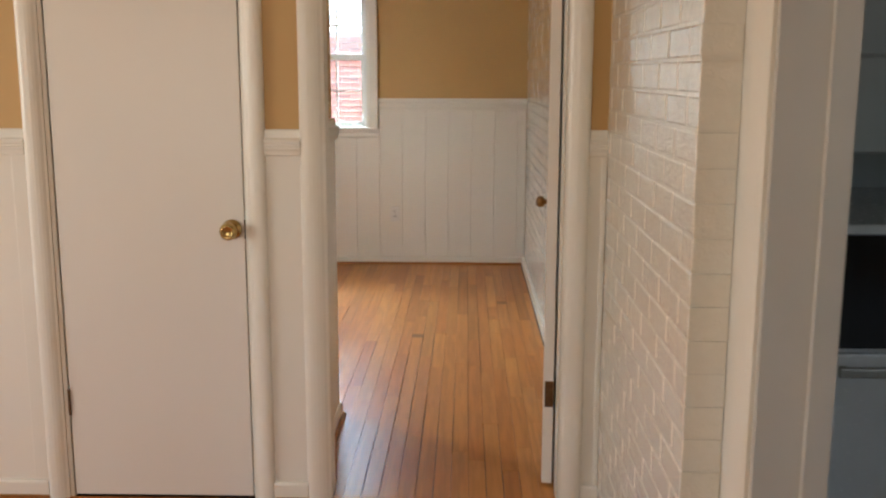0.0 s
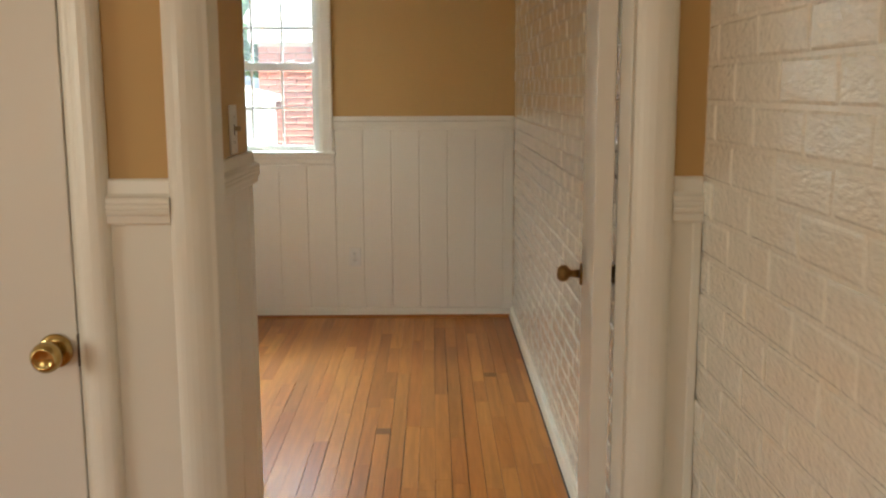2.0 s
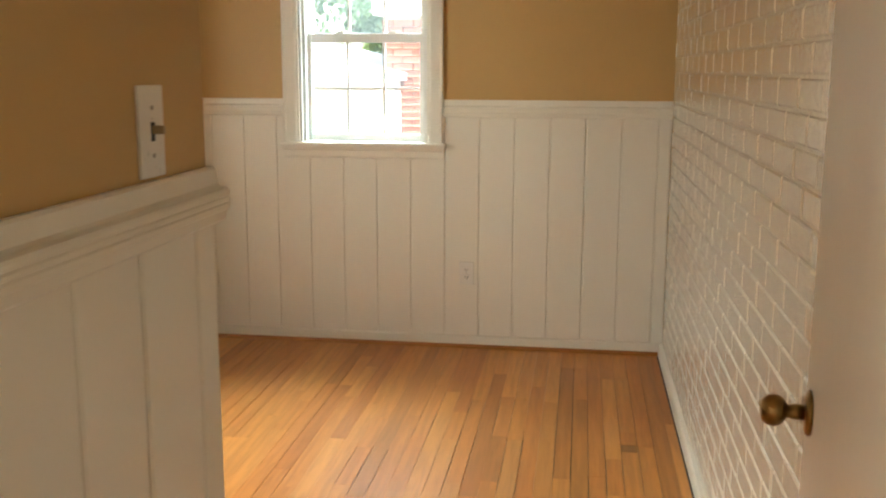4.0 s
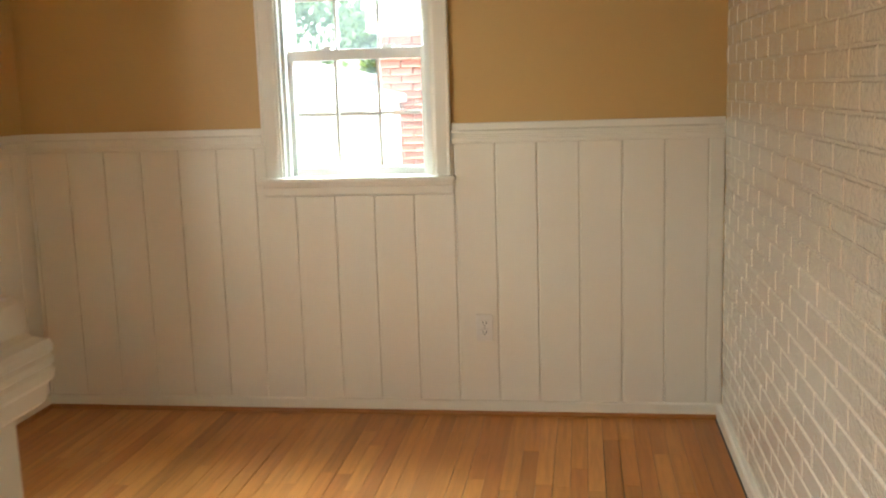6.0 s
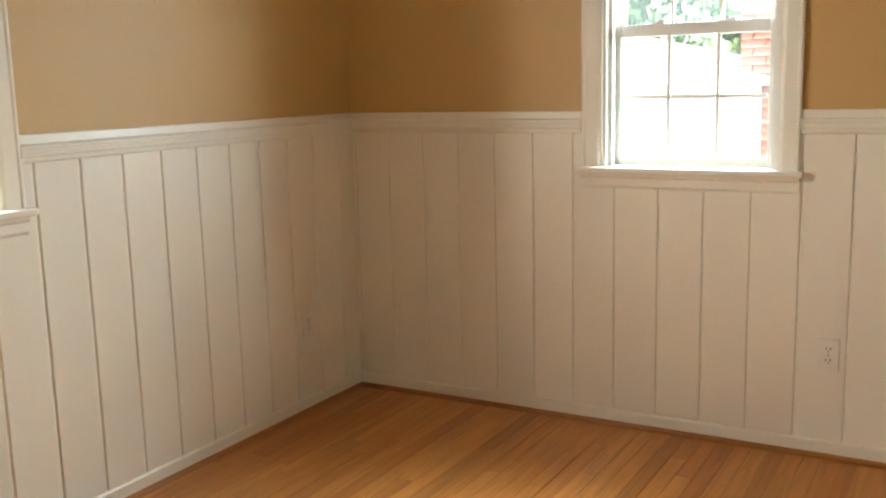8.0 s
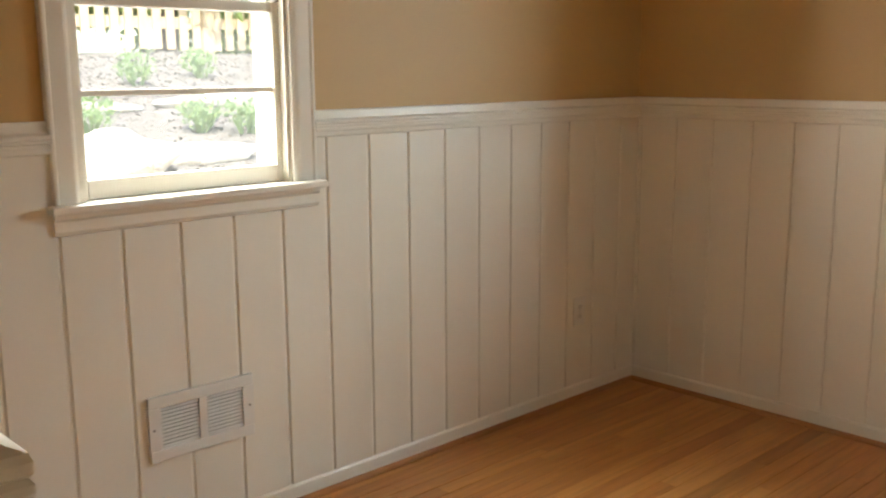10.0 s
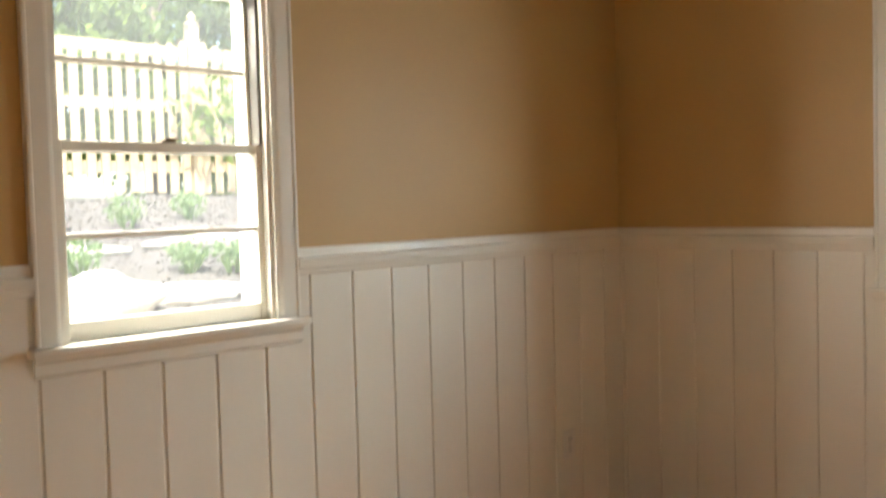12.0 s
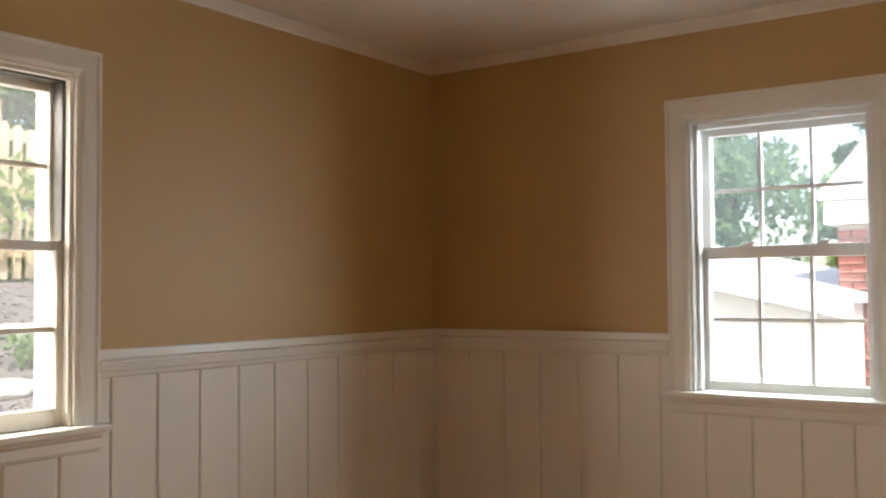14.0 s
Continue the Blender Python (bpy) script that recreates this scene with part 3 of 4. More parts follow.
knob_set(cd, (-1.173, YD + 0.002, 0.905), (0, -1, 0), M_BRASS)
for z in (0.33, 1.80):
    h = block("hinge", M_BRONZE, cd, CL + 0.012, CL + 0.020, YD - 0.006, YD + 0.001, z - 0.045, z + 0.045, bevel=0.002, label="dark bronze butt hinge")
block("strike_plate", M_BRONZE, cd, CR - 0.0165, CR - 0.015, YD - 0.001, YD + 0.02, 0.875, 0.935)

# bedroom door, open against the brick wall
bd = tagged(new("bedroom_door"), label="flat cream door standing open beside the brick wall", category="door")
bd.matrix_world = pose(-0.171, YR + 0.006, 0.0, 0, 0, -7.0)
block("slab", M_DOOR, bd, 0.0, 0.035, 0.0, 0.690, 0.012, 2.01, bevel=0.002)
knob_set(bd, (0.0, 0.622, 0.901), (-1, 0, 0), M_KNOB, 0.0225)
knob_set(bd, (0.035, 0.622, 0.901), (1, 0, 0), M_KNOB, 0.026)
for z in (0.33, 1.75):
    block("hinge", M_BRONZE, bd, 0.006, 0.036, -0.004, 0.0, z - 0.045, z + 0.045, bevel=0.001, label="dark bronze butt hinge")
block("latch_plate", M_BRASS, bd, 0.006, 0.029, 0.689, 0.6915, 0.865, 0.930)


# ---- small fittings ----
def outlet(at, axis):
    """Duplex outlet; local x along the wall, y out of the wall towards the room (negative)."""
    root = tagged(new("wall_outlet"), label="white duplex outlet plate on the wainscot", category="outlet")
    root.matrix_world = at
    block("plate", M_PLASTIC, root, -0.035, 0.035, -0.006, 0.0, -0.057, 0.057, bevel=0.003)
    for dz in (-0.02, 0.02):
        rc = block("receptacle", M_PLASTIC, root, -0.017, 0.017, -0.0085, -0.006, dz - 0.014, dz + 0.014, bevel=0.001)
        for dx in (-0.007, 0.007):
            block("slot", M_DARK, rc, dx - 0.0015, dx + 0.0015, -0.0089, -0.0084, dz - 0.003, dz + 0.007)
        block("slot", M_DARK, rc, -0.0025, 0.0025, -0.0089, -0.0084, dz - 0.010, dz - 0.006)
    bm = bmesh.new()
    lathe(bm, [(0.0005, 0), (0.003, 0), (0.003, 0.001), (0.0005, 0.0014)], pose(0, -0.006, 0, 90, 0, 0), 10)
    part("screw", bm, M_STEEL, root)
    return root


outlet(pose(-0.957, -0.014, 0.377), "y")
outlet(pose(XW + 0.014, -0.391, 0.370, 0, 0, 90), "x")

sw = tagged(new("light_switch"), label="white toggle switch plate above the chair rail", category="light switch")
sw.matrix_world = pose(XC, -3.480, 1.282, 0, 0, 90)
block("plate", M_PLASTIC, sw, -0.035, 0.035, -0.006, 0.0, -0.058, 0.058, bevel=0.003)
block("toggle", M_TOGGLE, sw, -0.004, 0.004, -0.022, -0.005, -0.003, 0.008, bevel=0.002, label="small brown toggle")
block("slot", M_DARK, sw, -0.005, 0.005, -0.0066, -0.0058, -0.012, 0.012)
for dz in (-0.030, 0.030):
    bm = bmesh.new()
    lathe(bm, [(0.0005, 0), (0.0032, 0), (0.003, 0.001), (0.0005, 0.0014)], pose(0, -0.006, dz, 90, 0, 0), 10)
    part("screw", bm, M_STEEL, sw)


def vent():
    """Return-air grille on the west wainscot."""
    y0, y1, z0, z1, x = -2.265, -1.932, 0.272, 0.460, XW + 0.012
    root = tagged(new("wall_vent"), label="white metal vent grille with two louvred halves", category="vent")
    block("backing", M_STEEL, root, x, x + 0.002, y0 + 0.03, y1 - 0.03, z0 + 0.03, z1 - 0.03)
    bm = bmesh.new()
    box(bm, x, x + 0.012, y0, y1, z1 - 0.034, z1, bevel=0.003)
    box(bm, x, x + 0.012, y0, y1, z0, z0 + 0.034, bevel=0.003)
    box(bm, x, x + 0.012, y0, y0 + 0.036, z0 + 0.034, z1 - 0.034)
    box(bm, x, x + 0.012, y1 - 0.036, y1, z0 + 0.034, z1 - 0.034)
    ym = (y0 + y1) / 2
    box(bm, x, x + 0.012, ym - 0.012, ym + 0.012, z0 + 0.034, z1 - 0.034)
    part("frame", bm, M_GRILLE, root)
    n = 11
    for a, b in ((y0 + 0.036, ym - 0.012), (ym + 0.012, y1 - 0.036)):
        for i in range(n):
            z = z0 + 0.040 + (z1 - z0 - 0.080) * i / (n - 1)
            bm = bmesh.new()
            sweep(bm, [(0.002, -0.002), (0.010, -0.0065), (0.0108, -0.0055), (0.003, 0.0)], (x, a, z + 0.003), (x, b, z + 0.003), (1, 0, 0))
            part("slat", bm, M_GRILLE, root)
    for yy in (y0 + 0.014, y1 - 0.014):
        bm = bmesh.new()
        lathe(bm, [(0.0005, 0), (0.004, 0), (0.003, 0.0015), (0.0005, 0.002)], pose(x + 0.012, yy, (z0 + z1) / 2, 0, 90, 0), 10)
        part("screw", bm, M_STEEL, root)


vent()

# ---- kitchen doorway trim, and the oven seen through it ----
kf = tagged(new("door_frame"), label="white casing round the kitchen doorway", category="door frame", kind="structure")
KW = [(d, w * 1.2) for d, w in CASP]
bm = bmesh.new(); sweep(bm, KW, (XH, KN + 0.096, 0), (XH, KN + 0.096, 2.03), E_, up=(0, -1, 0)); part("casing", bm, M_WHITE, kf)
bm = bmesh.new(); sweep(bm, KW, (XH, KS - 0.096, 0), (XH, KS - 0.096, 2.03), E_, up=(0, 1, 0)); part("casing", bm, M_WHITE, kf)
bm = bmesh.new(); sweep(bm, [(d, -w) for d, w in KW], (XH, KS - 0.096, 2.126), (XH, KN + 0.096, 2.126), E_); part("casing", bm, M_WHITE, kf)
# jambs and stop in a greyer tone than the casing
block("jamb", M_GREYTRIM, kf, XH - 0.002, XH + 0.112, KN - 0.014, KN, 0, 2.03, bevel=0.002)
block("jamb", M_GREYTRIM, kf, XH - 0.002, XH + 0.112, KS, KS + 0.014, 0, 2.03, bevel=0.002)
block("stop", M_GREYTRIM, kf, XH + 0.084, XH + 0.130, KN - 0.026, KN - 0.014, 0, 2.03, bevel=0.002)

ov = tagged(new("kitchen_oven"), label="white kitchen oven with black glass door", category="oven")
block("body", M_APPL, ov, 0.560, 1.240, -4.395, -3.46, 0.0, 0.98, bevel=0.006)
block("drawer", M_APPL, ov, 0.565, 1.235, -4.420, -4.395, 0.08, 0.615, bevel=0.006)
block("oven_door", M_BLACK, ov, 0.565, 1.235, -4.420, -4.395, 0.63, 0.955, bevel=0.004, label="black glass oven door")
block("handle", M_STEEL, ov, 0.610, 1.190, -4.460, -4.440, 0.555, 0.585, bevel=0.006)
for xx in (0.62, 1.16):
    block("bracket", M_STEEL, ov, xx, xx + 0.02, -4.445, -4.419, 0.56, 0.58)
cab = tagged(new("wall_cabinet"), label="grey painted kitchen cabinet above the oven", category="cabinet")
block("body", M_KITCHEN, cab, 0.560, 1.240, -4.195, -3.46, 1.16, 2.2, bevel=0.004)
block("door", M_KITCHEN, cab, 0.564, 1.236, -4.215, -4.195, 1.165, 1.44, bevel=0.004)
block("door", M_KITCHEN, cab, 0.564, 1.236, -4.215, -4.195, 1.447, 2.19, bevel=0.004)

# ---- outside ground ----
def smooth(a, b, v):
    t = min(1, max(0, (v - a) / (b - a)))
    return t * t * (3 - 2 * t)


def ground_z(x, y):
    bank = 1.90 * (0.64 * smooth(-3.3, -5.2, x) + 0.36 * smooth(-5.0, -10.4, x)) * smooth(5.5, 3.2, y) * smooth(-16, -10, y)
    return -0.40 + bank + 0.05 * noise.noise((x * 0.9, y * 0.9, 0)) * smooth(-3, -4, x)


def axis_steps(lo, hi):
    near = list(np.arange(lo, hi, 0.45))
    far = [30, 60, 120, 300, 900]
    return [lo - f for f in reversed(far)] + near + [hi + f for f in far]


bm = bmesh.new()
gx, gy = axis_steps(-22, 16), axis_steps(-14, 26)
gv = [[bm.verts.new((x, y, ground_z(x, y))) for x in gx] for y in gy]
for j in range(len(gy) - 1):
    for i in range(len(gx) - 1):
        if HX - 0.4 < gx[i] and gx[i + 1] < 3.4 and HY - 0.5 < gy[j] and gy[j + 1] < 0.3 and gx[i] > XW - 0.3:
            continue
        bm.faces.new((gv[j][i], gv[j][i + 1], gv[j + 1][i + 1], gv[j + 1][i]))
structure("ground", bm, M_MULCH, "sloping mulch bank and yard outside the windows", "ground", smooth=True)


# ---- plants ----
def leaves(bm, centre, radius, count, size, rng, flat=1.0):
    for _ in range(count):
        v = Vector((rng.gauss(0, 1), rng.gauss(0, 1), rng.gauss(0, 1) * flat))
        v = v.normalized() * radius * (rng.random() ** 0.45)
        v.z *= flat
        c = Vector(centre) + v
        q = Euler((rng.uniform(0, 6.3), rng.uniform(0, 6.3), rng.uniform(0, 6.3))).to_matrix()
        s = size * rng.uniform(0.6, 1.3)
        pts = [(-0.3, 0, 0), (0.05, 0.28, 0.06), (0.75, 0, 0), (0.05, -0.28, 0.06)]
        bm.faces.new([bm.verts.new(c + q @ (Vector(p) * s)) for p in pts])


def limb(bm, a, b, r0, r1, sides=7):
    a, b = Vector(a), Vector(b)
    q = (b - a).to_track_quat("Z", "Y").to_matrix()
    ra = [bm.verts.new(a + q @ Vector((r0 * math.cos(i * 6.2832 / sides), r0 * math.sin(i * 6.2832 / sides), 0))) for i in range(sides)]
    rb = [bm.verts.new(b + q @ Vector((r1 * math.cos(i * 6.2832 / sides), r1 * math.sin(i * 6.2832 / sides), 0))) for i in range(sides)]
    for i in range(sides):
        bm.faces.new((ra[i], ra[(i + 1) % sides], rb[(i + 1) % sides], rb[i]))


def tree(x, y, height, radius, material, label, seed, clumps=22, count=420, size=0.15, low=0.25):
    rng = random.Random(seed)
    z = ground_z(x, y)
    root = tagged(new("tree"), label=label, category="tree")
    root.location = (x, y, z)
    bm = bmesh.new()
    top = height * 0.82
    limb(bm, (0, 0, -0.2), (0.05, 0.03, top * 0.5), 0.05 * radius + 0.06, 0.03 * radius + 0.04)
    limb(bm, (0.05, 0.03, top * 0.5), (0, 0.05, top), 0.03 * radius + 0.04, 0.02)
    cs = []
    for i in range(clumps):
        h = height * rng.uniform(low, 0.95)
        a = rng.uniform(0, 6.3)
        k = radius * rng.uniform(0.3, 0.85) * (1.1 - 0.55 * h / height)
        c = (k * math.cos(a), k * math.sin(a), h)
        limb(bm, (0.03, 0.03, h * 0.75), c, 0.03, 0.008, 5)
        cs.append(c)
    part("trunk", bm, M_BARK, root)
    bm = bmesh.new()
    for c in cs:
        leaves(bm, c, radius * rng.uniform(0.3, 0.48), count, size, rng, 0.75)
    part("crown", bm, material, root)
    return root


for i, (x, y, h, r) in enumerate([(-12.0, -1.6, 4.4, 1.9), (-12.3, 0.8, 3.9, 1.8), (-11.9, 2.6, 4.2, 1.9), (-12.6, 4.6, 4.6, 2.0), (-13.6, -0.6, 5.2, 2.2)]):
    tree(x, y, h, r, M_LEAF, "leafy green tree growing behind the picket fence", 10 + i, low=0.15)
tree(-5.2, 10.5, 5.2, 1.6, M_LEAF2, "blue-green conifer behind the white garage", 31, clumps=26, size=0.14, low=0.1)
tree(-3.9, 13.5, 3.6, 1.3, M_LEAF2, "dark green shrub tree behind the garage", 32, clumps=18, low=0.1)
tree(-4.1, 15.5, 5.6, 0.9, M_LEAF, "slender light green tree beyond the garage", 33, clumps=18, low=0.2)
tree(-6.9, 12.5, 4.6, 1.8, M_LEAF, "broad green tree beyond the garage", 34, clumps=18, low=0.15)


def shrub(x, y, h, seed):
    rng = random.Random(seed)
    root = tagged(new("shrub"), label="small bright green perennial in the mulch bed", category="plant", group="plants on the bank")
    root.location = (x, y, ground_z(x, y))
    bm = bmesh.new()
    for _ in range(12):
        a, l = rng.uniform(0, 6.3), h * rng.uniform(0.4, 1.0)
        lean = rng.uniform(0.2, 1.1)
        d = Vector((math.cos(a), math.sin(a), 0))
        s = Vector((-d.y, d.x, 0)) * 0.009
        b0 = d * rng.uniform(0.0, 0.08)
        m1 = b0 + d * (lean * l * 0.5) + Vector((0, 0, l * 0.7))
        m2 = b0 + d * (lean * l) + Vector((0, 0, l * 0.8))
        v = [bm.verts.new(p) for p in (b0 - s, b0 + s, m1 + s * 1.4, m2, m1 - s * 1.4)]
        bm.faces.new(v)
    leaves(bm, (0, 0, h * 0.6), h * 0.62, 190, 0.050, rng, 0.8)
    part("foliage", bm, M_SPRING, root)


for i, (x, y, h) in enumerate([(-8.0, 0.25, 0.45), (-8.3, 1.0, 0.42), (-8.2, 1.75, 0.6), (-6.4, -0.1, 0.4), (-6.2, 0.15, 0.42), (-6.1, 0.62, 0.55),
                               (-6.6, -0.75, 0.4), (-7.9, -0.5, 0.4), (-5.3, 0.1, 0.5), (-9.0, 2.4, 0.6), (-8.6, -1.2, 0.45)]):
    shrub(x, y, h * 0.62, 60 + i)


def rock(x, y, r, sx, sy, sz, seed):
    rng = random.Random(seed)
    bm = bmesh.new()
    bmesh.ops.create_icosphere(bm, subdivisions=3, radius=1.0)
    for v in bm.verts:
        n = noise.noise(v.co * 1.3 + Vector((seed, 0, 0))) * 0.35 + noise.noise(v.co * 3.5 + Vector((0, seed, 0))) * 0.20
        v.co *= 1 + n
        v.co = Vector((v.co.x * sx, v.co.y * sy, v.co.z * sz)) * r
    ob = part("rock", bm, M_STONE, smooth=True)
    ob.location = (x, y, ground_z(x, y) + r * sz * 0.3)
    tagged(ob, label="pale grey landscape boulder set in the mulch bank", category="rock", group="rocks on the bank")


for i, (x, y, r, sx, sy, sz) in enumerate([(-5.25, -1.25, 0.30, 1.0, 1.05, 0.56), (-5.5, -0.62, 0.17, 1, 1.9, 0.5), (-4.75, -0.98, 0.12, 1, 1.3, 0.6),
                                           (-4.8, -0.6, 0.10, 1, 1.5, 0.6), (-4.7, -0.25, 0.09, 1, 1.3, 0.6), (-5.0, -1.9, 0.28, 1, 1.2, 0.6),
                                           (-7.2, -0.6, 0.14, 1, 4.0, 0.4), (-7.2, 0.6, 0.14, 1, 4.2, 0.4), (-7.1, 1.8, 0.14, 1, 4.0, 0.4)]):
    rock(x, y, r, sx, sy, sz, i + 1)


# loose bark on the bank
rng = random.Random(8)
chips_v, chips_f = [], []
for _ in range(9000):
    x, y = rng.uniform(-10.2, -4.2), rng.uniform(-2.6, 3.0)
    q = Euler((rng.uniform(-0.6, 0.6), rng.uniform(-0.6, 0.6), rng.uniform(0, 6.3))).to_matrix()
    l, w = rng.uniform(0.010, 0.028), rng.uniform(0.005, 0.011)
    c = Vector((x, y, ground_z(x, y) + 0.006))
    o = len(chips_v)
    for p in ((-l, -w, 0), (l, -w * 0.6, 0), (l, w, 0), (-l * 0.8, w, 0), (0, 0, 0.008)):
        chips_v.append(tuple(c + q @ Vector(p)))
    chips_f.extend([(o, o + 1, o + 4), (o + 1, o + 2, o + 4), (o + 2, o + 3, o + 4), (o + 3, o, o + 4)])
me = bpy.data.meshes.new("bark_chips")
me.from_pydata(chips_v, [], chips_f)
me.materials.append(M_CHIPS)
tagged(new("bark_chips", me), label="loose brown bark chips covering the bank", category="mulch", kind="stuff")


# ---- picket fence ----
def fence():
    fx = -10.3
    fn = tagged(new("picket_fence"), label="new pine picket fence along the top of the bank", category="fence")
    span = 2.45
    start = -5.10
    for s in range(6):
        ya = start + s * span
        bm = bmesh.new()
        zb = ground_z(fx, ya)
        box(bm, fx - 0.06, fx + 0.06, ya - 0.06, ya + 0.06, zb - 0.2, zb + 1.92)
        lathe(bm, [(0.085, 0), (0.085, 0.03), (0.04, 0.045), (0.055, 0.09), (0.03, 0.13), (0.005, 0.15)], pose(fx, ya, zb + 1.92), 8)
        part("post", bm, M_FENCE, fn)
        for h in (0.28, 0.95, 1.55):
            bm = bmesh.new()
            box(bm, fx - 0.05, fx - 0.012, ya + 0.06, ya + span - 0.06, zb + h, zb + h + 0.12)
            part("rail", bm, M_FENCE, fn)
        n = 15
        for i in range(n):
            y = ya + 0.125 + i * (span - 0.25) / (n - 1)
            u = (y - ya) / span * 2 - 1
            zt = ground_z(fx, y) + 1.58 + 0.20 * u * u + 0.012 * math.sin(i * 7.1)
            bm = bmesh.new()
            w, d = 0.047, 0.011
            z0 = ground_z(fx, y) + 0.04
            pts = [(-w, z0), (w, z0), (w, zt - 0.04), (w * 0.45, zt), (-w * 0.45, zt), (-w, zt - 0.04)]
            a = [bm.verts.new((fx + 0.011 - d, y + p, z)) for p, z in pts]
            b = [bm.verts.new((fx + 0.011 + d, y + p, z)) for p, z in pts]
            bm.faces.new(a)
            bm.faces.new(list(reversed(b)))
            for k in range(6):
                bm.faces.new((a[k], a[(k + 1) % 6], b[(k + 1) % 6], b[k]))
            part("picket", bm, M_FENCE, fn)


fence()

# ---- garage and neighbouring brick house ----
ga = tagged(new("garage"), label="low white garage with a pale sloping roof", category="garage")
bm = bmesh.new()
pts = [(-8.2, -0.6), (-2.16, -0.6), (-2.16, 1.26), (-5.15, 1.93), (-8.2, 1.26)]
a = [bm.verts.new((x, 4.25, z)) for x, z in pts]
b = [bm.verts.new((x, 8.5, z)) for x, z in pts]
bm.faces.new(a)
bm.faces.new(list(reversed(b)))
for k in range(5):
    bm.faces.new((a[k], a[(k + 1) % 5], b[(k + 1) % 5], b[k]))
part("wall", bm, M_SIDING, ga)
for x0, z0, x1, z1 in ((-5.15, 1.945, -2.10, 1.26), (-5.15, 1.945, -8.30, 1.24)):
    bm = bmesh.new()
    v = [bm.verts.new(p) for p in ((x0, 4.05, z0), (x1, 4.05, z1), (x1, 8.7, z1), (x0, 8.7, z0))]
    w = [bm.verts.new((q.co.x, q.co.y, q.co.z + 0.07)) for q in v]
    bm.faces.new(v)
    bm.faces.new(list(reversed(w)))
    for k in range(4):
        bm.faces.new((v[k], v[(k + 1) % 4], w[(k + 1) % 4], w[k]))
    part("roof", bm, M_ROOF, ga)
    bm = bmesh.new()
    v = [bm.verts.new(p) for p in ((x0, 4.02, z0 - 0.12), (x1, 4.02, z1 - 0.12), (x1, 4.02, z1 + 0.06), (x0, 4.02, z0 + 0.06))]
    w = [bm.verts.new((q.co.x, 4.05, q.co.z)) for q in v]
    bm.faces.new(v)
    bm.faces.new(list(reversed(w)))
    for k in range(4):
        bm.faces.new((v[k], v[(k + 1) % 4], w[(k + 1) % 4], w[k]))
    part("fascia", bm, M_SIDING, ga)

nb = tagged(new("brick_house"), label="red brick house wall with white eaves next door", category="house")
nwall = block("wall", M_MORTAR, nb, -2.33, 6.0, 4.684, 8.0, -0.6, 1.87)
block("fascia", M_SIDING, nb, -2.42, 6.2, 4.60, 8.3, 1.872, 2.06, bevel=0.01)
bm = bmesh.new()
sweep(bm, [(0.0, 0.0), (0.0, 0.06), (3.9, 1.5), (3.9, 1.44)], (-2.45, 4.56, 2.062), (6.2, 4.56, 2.062), (0, 1, 0))
part("roof", bm, M_ROOF, nb)

# ---- wainscot boards ----
def board_mesh(bm, axis, at, sgn, a, b, z0, z1, ca, cb):
    """One board between a and b along the wall, its face 12 mm proud; ca and cb chamfer its edges."""
    c = 0.0045
    prof = [(a, 0.0), (b, 0.0), (b, 0.0085 if cb else 0.012)] + ([(b - c, 0.012)] if cb else []) + ([(a + c, 0.012)] if ca else []) + [(a, 0.0085 if ca else 0.012)]
    lo, hi = [], []
    for u, d in prof:
        p = (u, at - d) if axis == "y" else (at + sgn * d, u)
        lo.append(bm.verts.new((*p, z0)))
        hi.append(bm.verts.new((*p, z1)))
    n = len(prof)
    bm.faces.new(lo)
    bm.faces.new(list(reversed(hi)))
    for k in range(n):
        bm.faces.new((lo[k], lo[(k + 1) % n], hi[(k + 1) % n], hi[k]))


def wainscot(name, axis, at, sgn, grooves, win, label, gap=0.0002):
    root = tagged(new(name), label=label, category="wainscot", kind="structure")
    ends = [grooves[0] + 0.001, grooves[-1] - 0.001] + (list(win) if win else [])
    ends.sort()
    for a, b in zip(ends, ends[1:]):
        top = 0.930 if win and win[0] <= (a + b) / 2 <= win[1] else 1.141
        if axis == "y":
            block("backing", M_BOARD, root, a, b, at - 0.0065, at - 0.0005, 0.058, top)
        else:
            block("backing", M_BOARD, root, at + sgn * 0.0005, at + sgn * 0.0065, a, b, 0.058, top)
    for a, b in zip(grooves, grooves[1:]):
        a, b = a + gap, b - gap
        bm = bmesh.new()
        cuts = [a, b] + ([w for w in win if a < w < b] if win else [])
        cuts.sort()
        for u, v in zip(cuts, cuts[1:]):
            under = bool(win) and win[0] <= (u + v) / 2 <= win[1]
            board_mesh(bm, axis, at, sgn, u, v, 0.060, 0.932 if under else 1.143, u == a, v == b)
        part("board", bm, M_BOARD, root)
    return root


gn = sorted([-0.060 - 0.1677 * k for k in range(18)] + [0.0, XW])
wainscot("wainscot_north", "y", 0.0, 1, gn, (NWIN[0] - 0.078, NWIN[1] + 0.078), "white painted vertical board wainscot under the north window", 0.0013)
gw = sorted([-0.132 - 0.1668 * k for k in range(18)] + [0.0, YC])
wainscot("wainscot_west", "x", XW, 1, gw, (WWIN[0] - 0.078, WWIN[1] + 0.078), "white painted vertical board wainscot round the garden window", 0.0030)
gc = sorted([-3.868, -3.707, -3.546, -3.372, YR, YC])
wainscot("wainscot_closet_side", "x", XC, 1, gc, None, "white painted board wainscot below the light switch", 0.0030)
gf = sorted([-1.25 - 0.165 * k for k in range(10)] + [XC, XW])
root = tagged(new("wainscot_closet_front"), label="white painted board wainscot on the closet wall", category="wainscot", kind="structure")
